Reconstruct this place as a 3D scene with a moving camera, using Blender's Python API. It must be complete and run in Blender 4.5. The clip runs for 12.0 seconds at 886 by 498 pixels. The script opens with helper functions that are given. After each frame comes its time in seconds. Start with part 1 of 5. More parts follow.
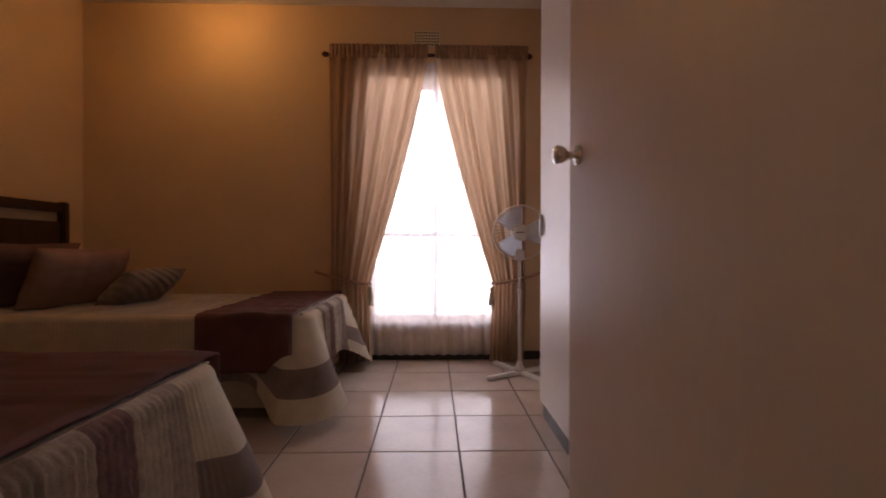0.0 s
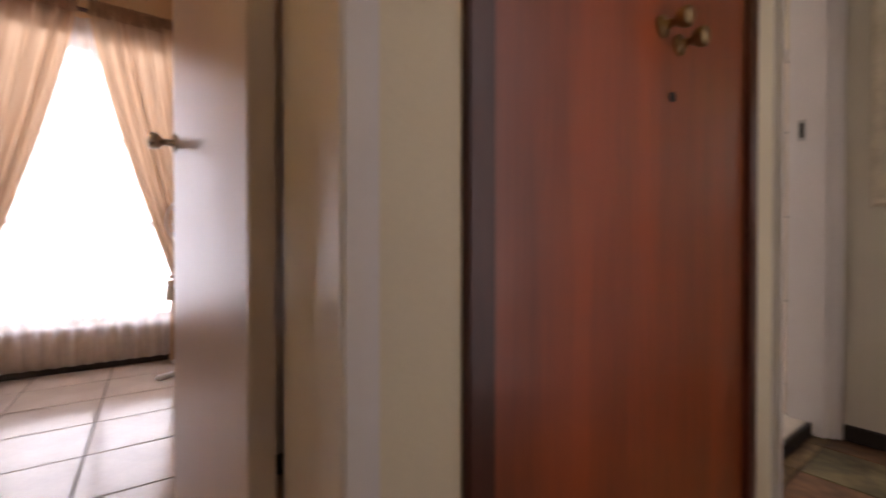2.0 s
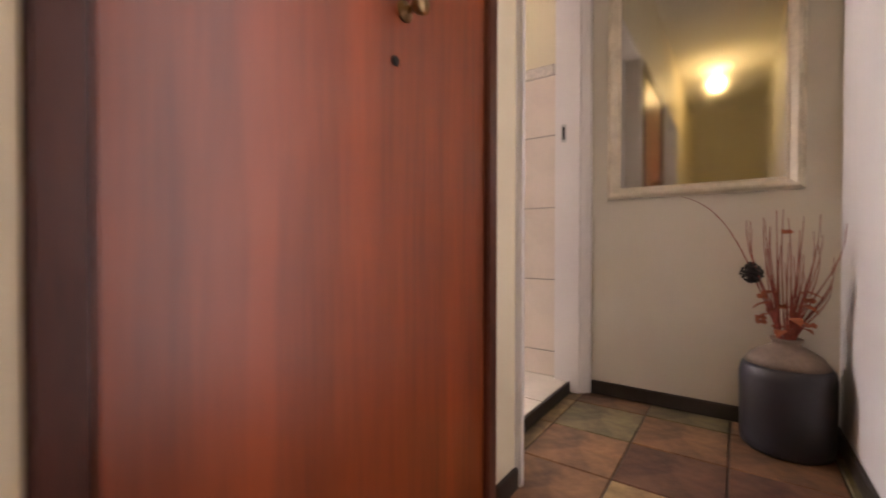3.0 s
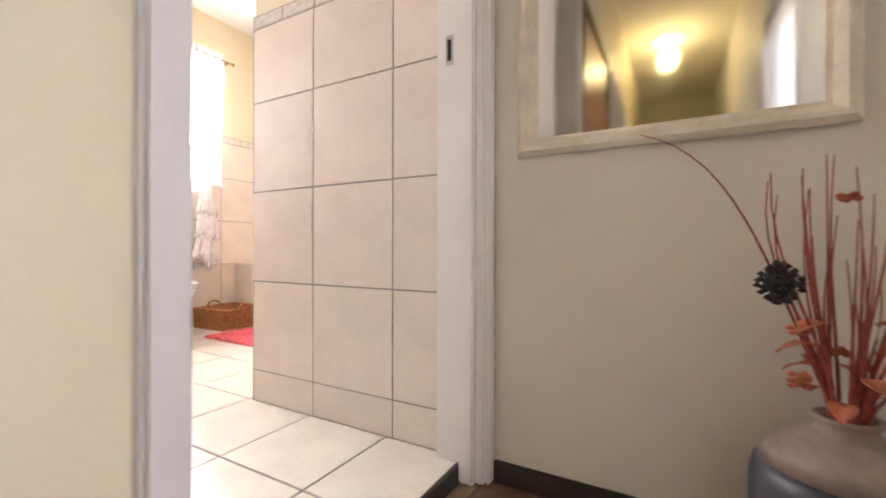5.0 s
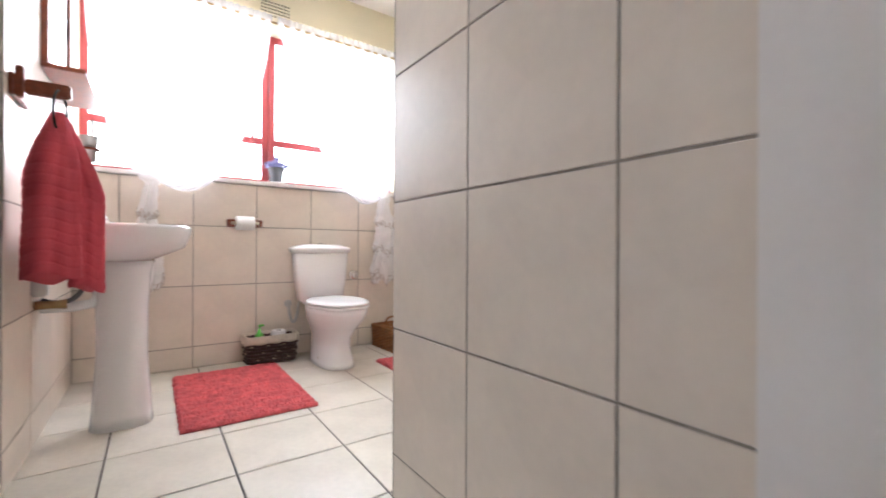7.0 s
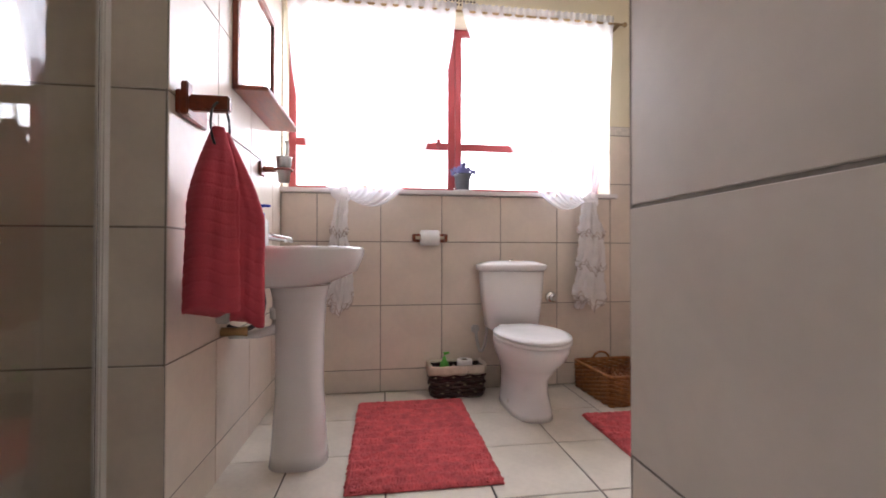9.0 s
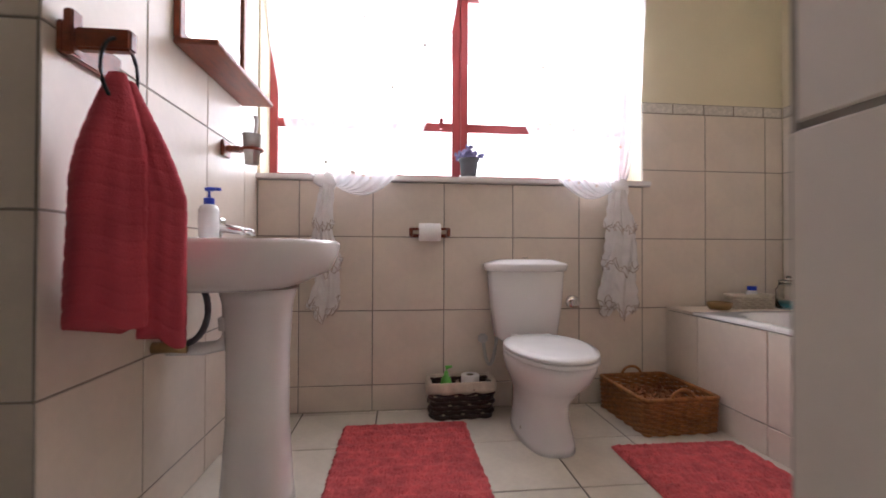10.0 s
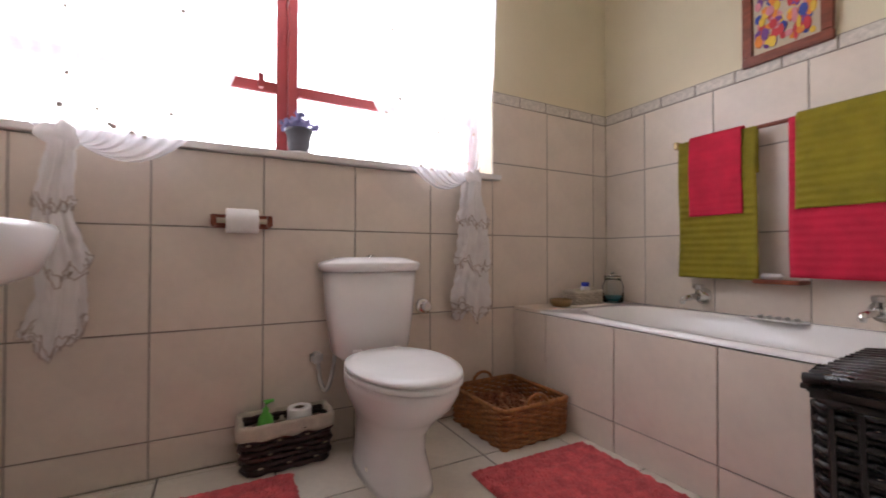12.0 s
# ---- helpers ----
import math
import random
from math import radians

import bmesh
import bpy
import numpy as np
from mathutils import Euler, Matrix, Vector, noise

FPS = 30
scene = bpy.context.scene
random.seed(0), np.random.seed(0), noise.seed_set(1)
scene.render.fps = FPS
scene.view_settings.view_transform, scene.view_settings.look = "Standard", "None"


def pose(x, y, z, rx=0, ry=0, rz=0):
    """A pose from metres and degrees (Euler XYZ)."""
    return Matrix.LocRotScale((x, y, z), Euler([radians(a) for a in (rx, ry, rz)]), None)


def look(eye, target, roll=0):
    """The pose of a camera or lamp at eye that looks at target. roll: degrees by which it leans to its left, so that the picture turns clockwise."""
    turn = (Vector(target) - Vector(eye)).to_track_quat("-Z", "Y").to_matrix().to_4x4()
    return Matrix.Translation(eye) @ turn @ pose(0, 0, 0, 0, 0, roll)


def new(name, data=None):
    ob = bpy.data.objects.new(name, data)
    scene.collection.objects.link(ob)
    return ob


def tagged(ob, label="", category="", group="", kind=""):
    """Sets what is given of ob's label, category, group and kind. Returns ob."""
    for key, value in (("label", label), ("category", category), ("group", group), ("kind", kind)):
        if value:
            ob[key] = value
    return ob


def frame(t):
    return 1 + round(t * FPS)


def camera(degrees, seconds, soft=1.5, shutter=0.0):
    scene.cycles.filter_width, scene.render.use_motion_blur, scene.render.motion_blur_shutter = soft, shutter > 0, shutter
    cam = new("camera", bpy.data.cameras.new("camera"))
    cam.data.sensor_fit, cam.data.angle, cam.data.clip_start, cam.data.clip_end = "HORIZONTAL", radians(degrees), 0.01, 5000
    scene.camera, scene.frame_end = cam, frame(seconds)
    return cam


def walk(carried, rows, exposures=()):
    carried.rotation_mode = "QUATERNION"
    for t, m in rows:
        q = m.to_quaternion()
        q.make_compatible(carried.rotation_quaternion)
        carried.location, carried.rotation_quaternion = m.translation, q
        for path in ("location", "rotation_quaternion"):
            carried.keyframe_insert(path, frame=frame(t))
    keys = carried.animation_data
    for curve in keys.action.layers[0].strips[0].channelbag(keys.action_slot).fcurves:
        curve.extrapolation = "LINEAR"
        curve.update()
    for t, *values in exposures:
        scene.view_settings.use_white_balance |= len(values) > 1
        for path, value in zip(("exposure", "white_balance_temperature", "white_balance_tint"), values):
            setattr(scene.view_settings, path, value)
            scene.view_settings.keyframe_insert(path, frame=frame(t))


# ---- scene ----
cam = camera(93.7, 12.0, 1.7, 0.5)
PATH = [
    (0, (0.180, 0.437, 0.889), (0.226, 2.436, 0.882), 0.1),
    (0.5, (0.258, 0.363, 0.868), (0.479, 2.351, 0.859), 0.1),
    (1, (0.346, 0.223, 0.866), (0.895, 2.146, 0.842), 0.1),
    (1.5, (0.458, 0.162, 0.850), (1.298, 1.977, 0.833), 0.3),
    (2, (0.538, 0.06, 0.834), (1.686, 1.697, 0.817), -0.0),
    (2.5, (0.631, -0.029, 0.806), (2.056, 1.375, 0.788), 0.1),
    (3, (0.787, -0.091, 0.759), (2.419, 1.064, 0.739), 0.1),
    (3.5, (1.011, -0.08, 0.714), (2.747, 0.914, 0.71), 0.4),
    (3.7, (1.112, -0.05, 0.701), (2.878, 0.889, 0.713), 0.7),
    (5.3, (1.951, 0.09, 0.726), (3.682, 1.091, 0.718), 0.2),
    (5.5, (2.005, 0.165, 0.743), (3.721, 1.192, 0.733), 0.4),
    (6, (2.192, 0.309, 0.747), (3.762, 1.548, 0.737), 0.3),
    (6.5, (2.314, 0.418, 0.772), (3.698, 1.861, 0.768), 0.3),
    (7, (2.453, 0.55, 0.823), (3.596, 2.191, 0.823), 0.3),
    (7.5, (2.539, 0.665, 0.855), (3.414, 2.464, 0.863), 0.4),
    (7.7, (2.548, 0.716, 0.865), (3.338, 2.554, 0.876), 0.1),
    (9.3, (2.726, 1.234, 0.919), (2.972, 3.219, 0.929), 0.1),
    (9.5, (2.744, 1.308, 0.937), (2.989, 3.293, 0.929), 0.1),
    (10, (2.825, 1.501, 0.884), (3.032, 3.490, 0.904), 0.2),
    (10.5, (2.831, 1.645, 0.881), (3.109, 3.625, 0.903), 0.3),
    (11, (2.859, 1.781, 0.885), (3.374, 3.713, 0.900), 0.2),
    (11.5, (2.885, 1.868, 0.866), (3.628, 3.725, 0.896), 0.2),
    (12, (2.906, 1.918, 0.863), (3.856, 3.677, 0.891), 0.1),
]
walk(cam, [(t, look(eye, target, roll)) for t, eye, target, roll in PATH],
     [(0.0, -1.2, 7300, 30), (0.2, -0.8, 7200, 29), (0.5, -0.75, 7100, 27), (1.5, -0.7, 7000, 22), (2.5, -0.22, 7400, 28), (3.0, 0.3, 7300, 27), (3.5, 0.64, 7200, 25), (3.7, 0.72, 6950, 21), (5.3, 0.85, 6350, 16), (6.0, 0.6, 6000, 13), (7.0, 0.12, 5750, 10), (7.7, -0.1, 5800, 11), (9.3, -0.9, 6050, 18), (10.5, -1.1, 6100, 18), (12.0, -1.12, 6150, 18)])

# ---------- world and large lights ----------
world = bpy.data.worlds.new("sky")
scene.world = world
world.use_nodes = True
wn = world.node_tree
bg = wn.nodes["Background"]
sky = wn.nodes.new("ShaderNodeTexSky")
sky.sky_type, sky.sun_disc = "NISHITA", False
sky.sun_elevation, sky.sun_rotation = radians(50), radians(200)
wn.links.new(sky.outputs[0], bg.inputs[0])
bg.inputs[1].default_value = 0.12


def area(name, m, sx, sy, watts, colour):
    d = bpy.data.lights.new(name, "AREA")
    d.shape, d.size, d.size_y, d.energy, d.color = "RECTANGLE", sx, sy, watts, colour
    ob = new(name, d)
    ob.matrix_world = m
    return ob


def bulb(name, at, watts, colour, radius):
    d = bpy.data.lights.new(name, "POINT")
    d.energy, d.color, d.shadow_soft_size = watts, colour, radius
    ob = new(name, d)
    ob.location = at
    return ob


HS_GLASS = -0.475
area("daylight_bathroom", look((3.17, 4.12, 1.92), (3.17, 3.0, 1.3)), 2.1, 1.1, 88, (0.93, 0.96, 1.0))
area("daylight_bedroom", look((0.2, 4.10, 1.3), (0.2, 3.0, 1.0)), 1.1, 2.0, 46, (0.78, 0.87, 1.0))
area("daylight_hall_door", look((1.54, HS_GLASS, 1.1), (1.54, 1.0, 1.0)), 0.72, 1.7, 1.35, (0.95, 0.97, 1.0))
bulb("hall_bulb", (-0.5, 0.12, 2.68), 9, (1.0, 0.80, 0.38), 0.08)
bulb("bedroom_bulb", (-1.5, 3.35, 2.72), 14, (1.0, 0.55, 0.18), 0.08)

# ---------- materials ----------
MATS = {}


def nd(m, kind):
    return m.node_tree.nodes.new(kind)


def mat(name, base, rough=0.6, metal=0.0, var=0.12, scale=6.0, fine=80.0, bump=0.15, rnd=0.0, coat=0.0, stretch=None, dark=None):
    """A surface with stains at a large scale, grain at a small one and a little relief."""
    m = bpy.data.materials.new(name)
    m.use_nodes = True
    L = m.node_tree.links
    b = m.node_tree.nodes["Principled BSDF"]
    tc, mp = nd(m, "ShaderNodeTexCoord"), nd(m, "ShaderNodeMapping")
    L.new(tc.outputs["Object"], mp.inputs[0])
    if stretch:
        mp.inputs["Scale"].default_value = stretch
    n1, n2 = nd(m, "ShaderNodeTexNoise"), nd(m, "ShaderNodeTexNoise")
    n1.inputs["Scale"].default_value, n2.inputs["Scale"].default_value = scale, fine
    n1.inputs["Detail"].default_value, n2.inputs["Detail"].default_value = 4, 3
    L.new(mp.outputs[0], n1.inputs[0])
    L.new(mp.outputs[0], n2.inputs[0])
    ramp = nd(m, "ShaderNodeValToRGB")
    lo = dark or tuple(c * (1 - var) for c in base)
    hi = tuple(min(1, c * (1 + var * 0.6)) for c in base)
    ramp.color_ramp.elements[0].position, ramp.color_ramp.elements[1].position = 0.3, 0.7
    ramp.color_ramp.elements[0].color, ramp.color_ramp.elements[1].color = (*lo, 1), (*hi, 1)
    add = nd(m, "ShaderNodeMath")
    add.operation = "MULTIPLY_ADD"
    L.new(n2.outputs[0], add.inputs[0])
    add.inputs[1].default_value = 0.35
    sub = nd(m, "ShaderNodeMath")
    sub.operation = "SUBTRACT"
    L.new(n1.outputs[0], sub.inputs[0])
    sub.inputs[1].default_value = 0.17
    L.new(sub.outputs[0], add.inputs[2])
    L.new(add.outputs[0], ramp.inputs[0])
    out = ramp.outputs[0]
    if rnd:
        oi, hsv, mr = nd(m, "ShaderNodeObjectInfo"), nd(m, "ShaderNodeHueSaturation"), nd(m, "ShaderNodeMapRange")
        mr.inputs["To Min"].default_value, mr.inputs["To Max"].default_value = 1 - rnd, 1 + rnd
        L.new(oi.outputs["Random"], mr.inputs[0])
        L.new(mr.outputs[0], hsv.inputs["Value"])
        L.new(out, hsv.inputs["Color"])
        out = hsv.outputs[0]
    L.new(out, b.inputs["Base Color"])
    rr = nd(m, "ShaderNodeMapRange")
    rr.inputs["To Min"].default_value, rr.inputs["To Max"].default_value = max(0.02, rough - 0.06), min(1, rough + 0.08)
    L.new(n1.outputs[0], rr.inputs[0])
    L.new(rr.outputs[0], b.inputs["Roughness"])
    b.inputs["Metallic"].default_value = metal
    b.inputs["Coat Weight"].default_value = coat
    if bump:
        bp = nd(m, "ShaderNodeBump")
        bp.inputs["Strength"].default_value, bp.inputs["Distance"].default_value = bump, 0.004
        L.new(n2.outputs[0], bp.inputs["Height"])
        L.new(bp.outputs[0], b.inputs["Normal"])
    MATS[name] = m
    return m


def bands(m, axis, scale, strength=0.6, distance=0.004, profile="SIN"):
    """Woven ribs across a cloth, as relief."""
    b = m.node_tree.nodes["Principled BSDF"]
    tc, w, bp = nd(m, "ShaderNodeTexCoord"), nd(m, "ShaderNodeTexWave"), nd(m, "ShaderNodeBump")
    w.bands_direction, w.wave_profile = axis, profile
    w.inputs["Scale"].default_value, w.inputs["Distortion"].default_value, w.inputs["Detail Scale"].default_value = scale, 0.6, 3.0
    m.node_tree.links.new(tc.outputs["Object"], w.inputs[0])
    m.node_tree.links.new(w.outputs[1], bp.inputs["Height"])
    bp.inputs["Strength"].default_value, bp.inputs["Distance"].default_value = strength, distance
    old = b.inputs["Normal"].links
    if old:
        m.node_tree.links.new(old[0].from_socket, bp.inputs["Normal"])
    m.node_tree.links.new(bp.outputs[0], b.inputs["Normal"])
    return m


def sheer(name, colour, thin, through_light=0.55):
    """Thin cloth: part open weave, part light let through, part matt cloth."""
    m = bpy.data.materials.new(name)
    m.use_nodes = True
    L, t = m.node_tree.links, m.node_tree.nodes
    out = t["Material Output"]
    tr, tl, df = nd(m, "ShaderNodeBsdfTransparent"), nd(m, "ShaderNodeBsdfTranslucent"), nd(m, "ShaderNodeBsdfDiffuse")
    tc, ns, mr = nd(m, "ShaderNodeTexCoord"), nd(m, "ShaderNodeTexNoise"), nd(m, "ShaderNodeMapRange")
    ns.inputs["Scale"].default_value = 14
    L.new(tc.outputs["Object"], ns.inputs[0])
    mr.inputs["To Min"].default_value, mr.inputs["To Max"].default_value = max(0, thin - 0.12), (min(1, thin + 0.12) if thin else 0.0)
    L.new(ns.outputs[0], mr.inputs[0])
    for n in (tl, df):
        n.inputs[0].default_value = (*colour, 1)
    a, b = nd(m, "ShaderNodeMixShader"), nd(m, "ShaderNodeMixShader")
    a.inputs[0].default_value = 1 - through_light
    L.new(tl.outputs[0], a.inputs[1])
    L.new(df.outputs[0], a.inputs[2])
    L.new(mr.outputs[0], b.inputs[0])
    L.new(a.outputs[0], b.inputs[1])
    L.new(tr.outputs[0], b.inputs[2])
    L.new(b.outputs[0], out.inputs[0])
    MATS[name] = m
    return m


def glow(name, colour, strength):
    m = bpy.data.materials.new(name)
    m.use_nodes = True
    b = m.node_tree.nodes["Principled BSDF"]
    b.inputs["Emission Color"].default_value, b.inputs["Emission Strength"].default_value = (*colour, 1), strength
    b.inputs["Base Color"].default_value = (*colour, 1)
    MATS[name] = m
    return m


def clear(name, tint, rough=0.0):
    m = bpy.data.materials.new(name)
    m.use_nodes = True
    b = m.node_tree.nodes["Principled BSDF"]
    b.inputs["Base Color"].default_value, b.inputs["Roughness"].default_value = (*tint, 1), rough
    b.inputs["Transmission Weight"].default_value, b.inputs["IOR"].default_value = 1.0, 1.45
    MATS[name] = m
    return m


CREAM = mat("cream_paint", (0.74, 0.66, 0.47), 0.55, var=0.05, scale=2.5, fine=140, bump=0.12)
HALLC = mat("cream_hall_paint", (0.83, 0.74, 0.54), 0.5, var=0.05, scale=2.5, fine=140, bump=0.12)
HALL = mat("hall_paint", (0.64, 0.59, 0.49), 0.5, var=0.06, scale=2.0, fine=160, bump=0.15)
HALLW = mat("white_hall_paint", (0.75, 0.745, 0.735), 0.5, var=0.05, scale=2.0, fine=160, bump=0.15)
BEDW = mat("bedroom_paint", (0.70, 0.50, 0.30), 0.6, var=0.06, scale=2.0, fine=150, bump=0.12)
CEIL = mat("ceiling_paint", (0.82, 0.79, 0.72), 0.8, var=0.05, scale=2, fine=60, bump=0.1)
WHITE = mat("white_gloss_paint", (0.80, 0.76, 0.73), 0.345, var=0.04, scale=3, fine=60, bump=0.06)
DOORP = mat("door_paint", (0.66, 0.54, 0.48), 0.35, var=0.06, scale=3, fine=60, bump=0.06, stretch=(1, 1, 0.2))
TILE = mat("wall_tile_glaze", (0.75, 0.655, 0.555), 0.345, var=0.07, scale=5, fine=30, bump=0.02, rnd=0.03)
FTILE = mat("bathroom_floor_tile", (0.72, 0.66, 0.56), 0.22, var=0.08, scale=5, fine=40, bump=0.03, rnd=0.04)
BTILE = mat("bedroom_floor_tile", (0.56, 0.45, 0.37), 0.15, var=0.1, scale=4, fine=40, bump=0.03, rnd=0.04)
GROUT = mat("grout", (0.33, 0.285, 0.235), 0.9, var=0.25, scale=12, fine=120, bump=0.3)
DGROUT = mat("dark_grout", (0.13, 0.11, 0.10), 0.9, var=0.2, scale=12, fine=120, bump=0.3)
BORDER = mat("border_tile", (0.66, 0.60, 0.52), 0.36, var=0.2, scale=40, fine=90, bump=0.5, rnd=0.04)
SLATES = [mat("slate_" + n, c, 0.42, var=0.4, scale=5.5, fine=26, bump=0.45, rnd=0.22, dark=d) for n, c, d in (
    ("brown", (0.25, 0.135, 0.07), (0.07, 0.035, 0.022)), ("ochre", (0.36, 0.25, 0.12), (0.11, 0.07, 0.035)), ("green", (0.21, 0.18, 0.095), (0.06, 0.048, 0.03)), ("plum", (0.17, 0.085, 0.055), (0.045, 0.022, 0.018)))]
MAHOG = mat("mahogany_veneer", (0.31, 0.055, 0.009), 0.36, var=0.5, scale=1.3, fine=11, bump=0.04, coat=0.6, stretch=(6, 6, 0.3))
MAHOG.node_tree.nodes["Principled BSDF"].inputs["Coat Roughness"].default_value = 0.34
MAHOG.node_tree.nodes["Principled BSDF"].inputs["Coat IOR"].default_value = 1.65
MAHOGD = mat("dark_mahogany", (0.085, 0.022, 0.012), 0.36, var=0.35, scale=5, fine=40, bump=0.08, coat=0.2, stretch=(6, 6, 0.5))
REDWOOD = mat("red_stained_wood", (0.24, 0.055, 0.022), 0.38, var=0.35, scale=10, fine=70, bump=0.1, stretch=(4, 1, 4))
REDMETAL = mat("red_window_paint", (0.40, 0.06, 0.06), 0.4, var=0.1, bump=0.05)
BLACKSK = mat("dark_skirting", (0.035, 0.026, 0.022), 0.4, var=0.3, bump=0.1)
PORC = mat("white_porcelain", (0.82, 0.79, 0.78), 0.07, var=0.02, bump=0.0, coat=0.3)
PLASTIC = mat("white_plastic", (0.82, 0.80, 0.78), 0.2, var=0.03, bump=0.0)
ACRYL = mat("bath_acrylic", (0.82, 0.80, 0.78), 0.12, var=0.02, bump=0.0)
CHROME = mat("chrome", (0.75, 0.74, 0.72), 0.12, metal=1.0, var=0.05, bump=0.0)
STEEL = mat("brushed_steel", (0.55, 0.54, 0.52), 0.3, metal=1.0, var=0.1, bump=0.05)
BLACKM = mat("black_metal", (0.02, 0.02, 0.022), 0.35, metal=0.3, var=0.2, bump=0.0)
BRASS = mat("aged_brass", (0.35, 0.24, 0.12), 0.35, metal=1.0, var=0.2, bump=0.05)
CORAL = mat("coral_pile", (0.60, 0.10, 0.105), 0.95, var=0.3, scale=22, fine=160, bump=0.9)
ROSE = mat("rose_terry", (0.56, 0.070, 0.095), 0.95, var=0.12, scale=14, fine=300, bump=0.7)
CRIMSON = bands(mat("crimson_terry", (0.62, 0.02, 0.055), 0.95, var=0.15, scale=12, fine=260, bump=0.6), "Z", 9.0, 0.35, 0.004)
OLIVE = bands(mat("olive_terry", (0.27, 0.22, 0.012), 0.95, var=0.18, scale=12, fine=260, bump=0.6), "Z", 9.0, 0.6, 0.005)
WICKER = mat("honey_wicker", (0.38, 0.155, 0.045), 0.5, var=0.45, scale=30, fine=120, bump=0.3)
DWICK = mat("dark_wicker", (0.042, 0.016, 0.011), 0.4, var=0.4, scale=30, fine=120, bump=0.25)
BWICK = mat("black_wicker", (0.010, 0.0065, 0.005), 0.28, var=0.4, scale=30, fine=120, bump=0.2)
LINEN = mat("linen_lining", (0.58, 0.50, 0.40), 0.95, var=0.15, scale=20, fine=200, bump=0.4)
PAPER = mat("toilet_paper", (0.86, 0.84, 0.82), 0.95, var=0.04, scale=20, fine=200, bump=0.3)
POTPOURRI = mat("dried_petals", (0.36, 0.15, 0.07), 0.9, var=0.5, scale=30, fine=120, bump=0.4)
GREEN = mat("green_plastic", (0.14, 0.58, 0.08), 0.3, var=0.08, bump=0.0)
BLUEP = mat("blue_plastic", (0.02, 0.05, 0.45), 0.3, var=0.05, bump=0)
GREYP = mat("grey_pot", (0.10, 0.10, 0.11), 0.6, var=0.15, bump=0.1)
LAVENDER = mat("lavender_flowers", (0.28, 0.27, 0.48), 0.9, var=0.3, scale=40, bump=0.2)
GLASS = clear("window_glass", (1, 1, 1))
AQUA = clear("aqua_glass", (0.97, 1.0, 1.0))
AQUAL = mat("blue_bath_salts", (0.02, 0.32, 0.42), 0.3, var=0.2, bump=0.1)
MIRROR = mat("mirror_silver", (0.64, 0.63, 0.57), 0.03, metal=1.0, var=0.01, bump=0.0)
FRAMEW = mat("silvered_white_frame", (0.68, 0.60, 0.46), 0.35, var=0.18, scale=10, fine=60, bump=0.2, stretch=(1, 1, 1))
VASE = mat("slate_glaze", (0.035, 0.033, 0.042), 0.36, var=0.12, scale=6, fine=50, bump=0.15)
VASET = mat("bare_clay", (0.24, 0.18, 0.14), 0.6, var=0.3, scale=8, fine=60, bump=0.3)
TWIG = mat("red_twig", (0.28, 0.055, 0.035), 0.7, var=0.4, scale=40, bump=0.2)
CONE = mat("pine_cone", (0.02, 0.014, 0.012), 0.8, var=0.4, scale=40, bump=0.3)
LEAFR = mat("dried_leaf", (0.42, 0.12, 0.05), 0.8, var=0.4, scale=30, bump=0.2)
SILK = sheer("tan_curtain", (0.54, 0.375, 0.25), 0.0, 0.34)
SILKH = mat("tan_curtain_heading", (0.42, 0.265, 0.17), 0.7, var=0.2, scale=20, bump=0.2)
NET = sheer("white_net", (0.92, 0.90, 0.92), 0.45)
LACE = sheer("cream_lace", (0.92, 0.89, 0.87), 0.10, 0.38)
LACET = mat("lace_trim", (0.52, 0.43, 0.37), 0.9, var=0.3, scale=30, bump=0.3)
QUILT = bands(mat("ribbed_quilt", (0.50, 0.43, 0.36), 0.9, var=0.15, scale=9, fine=120, bump=0.4), "X", 14.0, 0.8, 0.008)
QUILTS = [mat("ribbed_quilt_" + n, c, 0.9, var=0.22, scale=30, fine=150, bump=0.6) for n, c in (("cream", (0.52, 0.45, 0.36)), ("taupe", (0.27, 0.21, 0.18)), ("stone", (0.42, 0.35, 0.29)), ("mauve", (0.24, 0.15, 0.145)))]
TAUPE = mat("taupe_band", (0.22, 0.165, 0.14), 0.9, var=0.2, scale=12, fine=150, bump=0.4)
IVORY = mat("ivory_cotton", (0.58, 0.49, 0.36), 0.9, var=0.12, scale=10, fine=150, bump=0.4)
RUNNER = mat("burgundy_runner", (0.11, 0.036, 0.032), 0.75, var=0.3, scale=10, fine=150, bump=0.3)
PLUM = mat("plum_pillow", (0.16, 0.085, 0.075), 0.9, var=0.25, scale=10, fine=150, bump=0.3)
HEADB = mat("dark_headboard", (0.05, 0.022, 0.013), 0.35, var=0.35, scale=6, bump=0.1, stretch=(1, 4, 1))
SHADE = glow("lamp_glass", (1.0, 0.83, 0.45), 2.2)
SKYLIT = glow("outdoor_sky_glare", (0.72, 0.84, 1.0), 6.0)
DAY = glow("outdoor_glare", (0.95, 0.97, 1.0), 6.0)
PANEGLOW = glow("dim_pane_glow", (0.95, 0.97, 1.0), 1.3)
FANP = mat("white_fan_plastic", (0.74, 0.72, 0.70), 0.36, var=0.05, bump=0.0)
FANB = sheer("blue_fan_blade", (0.72, 0.80, 0.92), 0.55)

# ---------- mesh helpers ----------


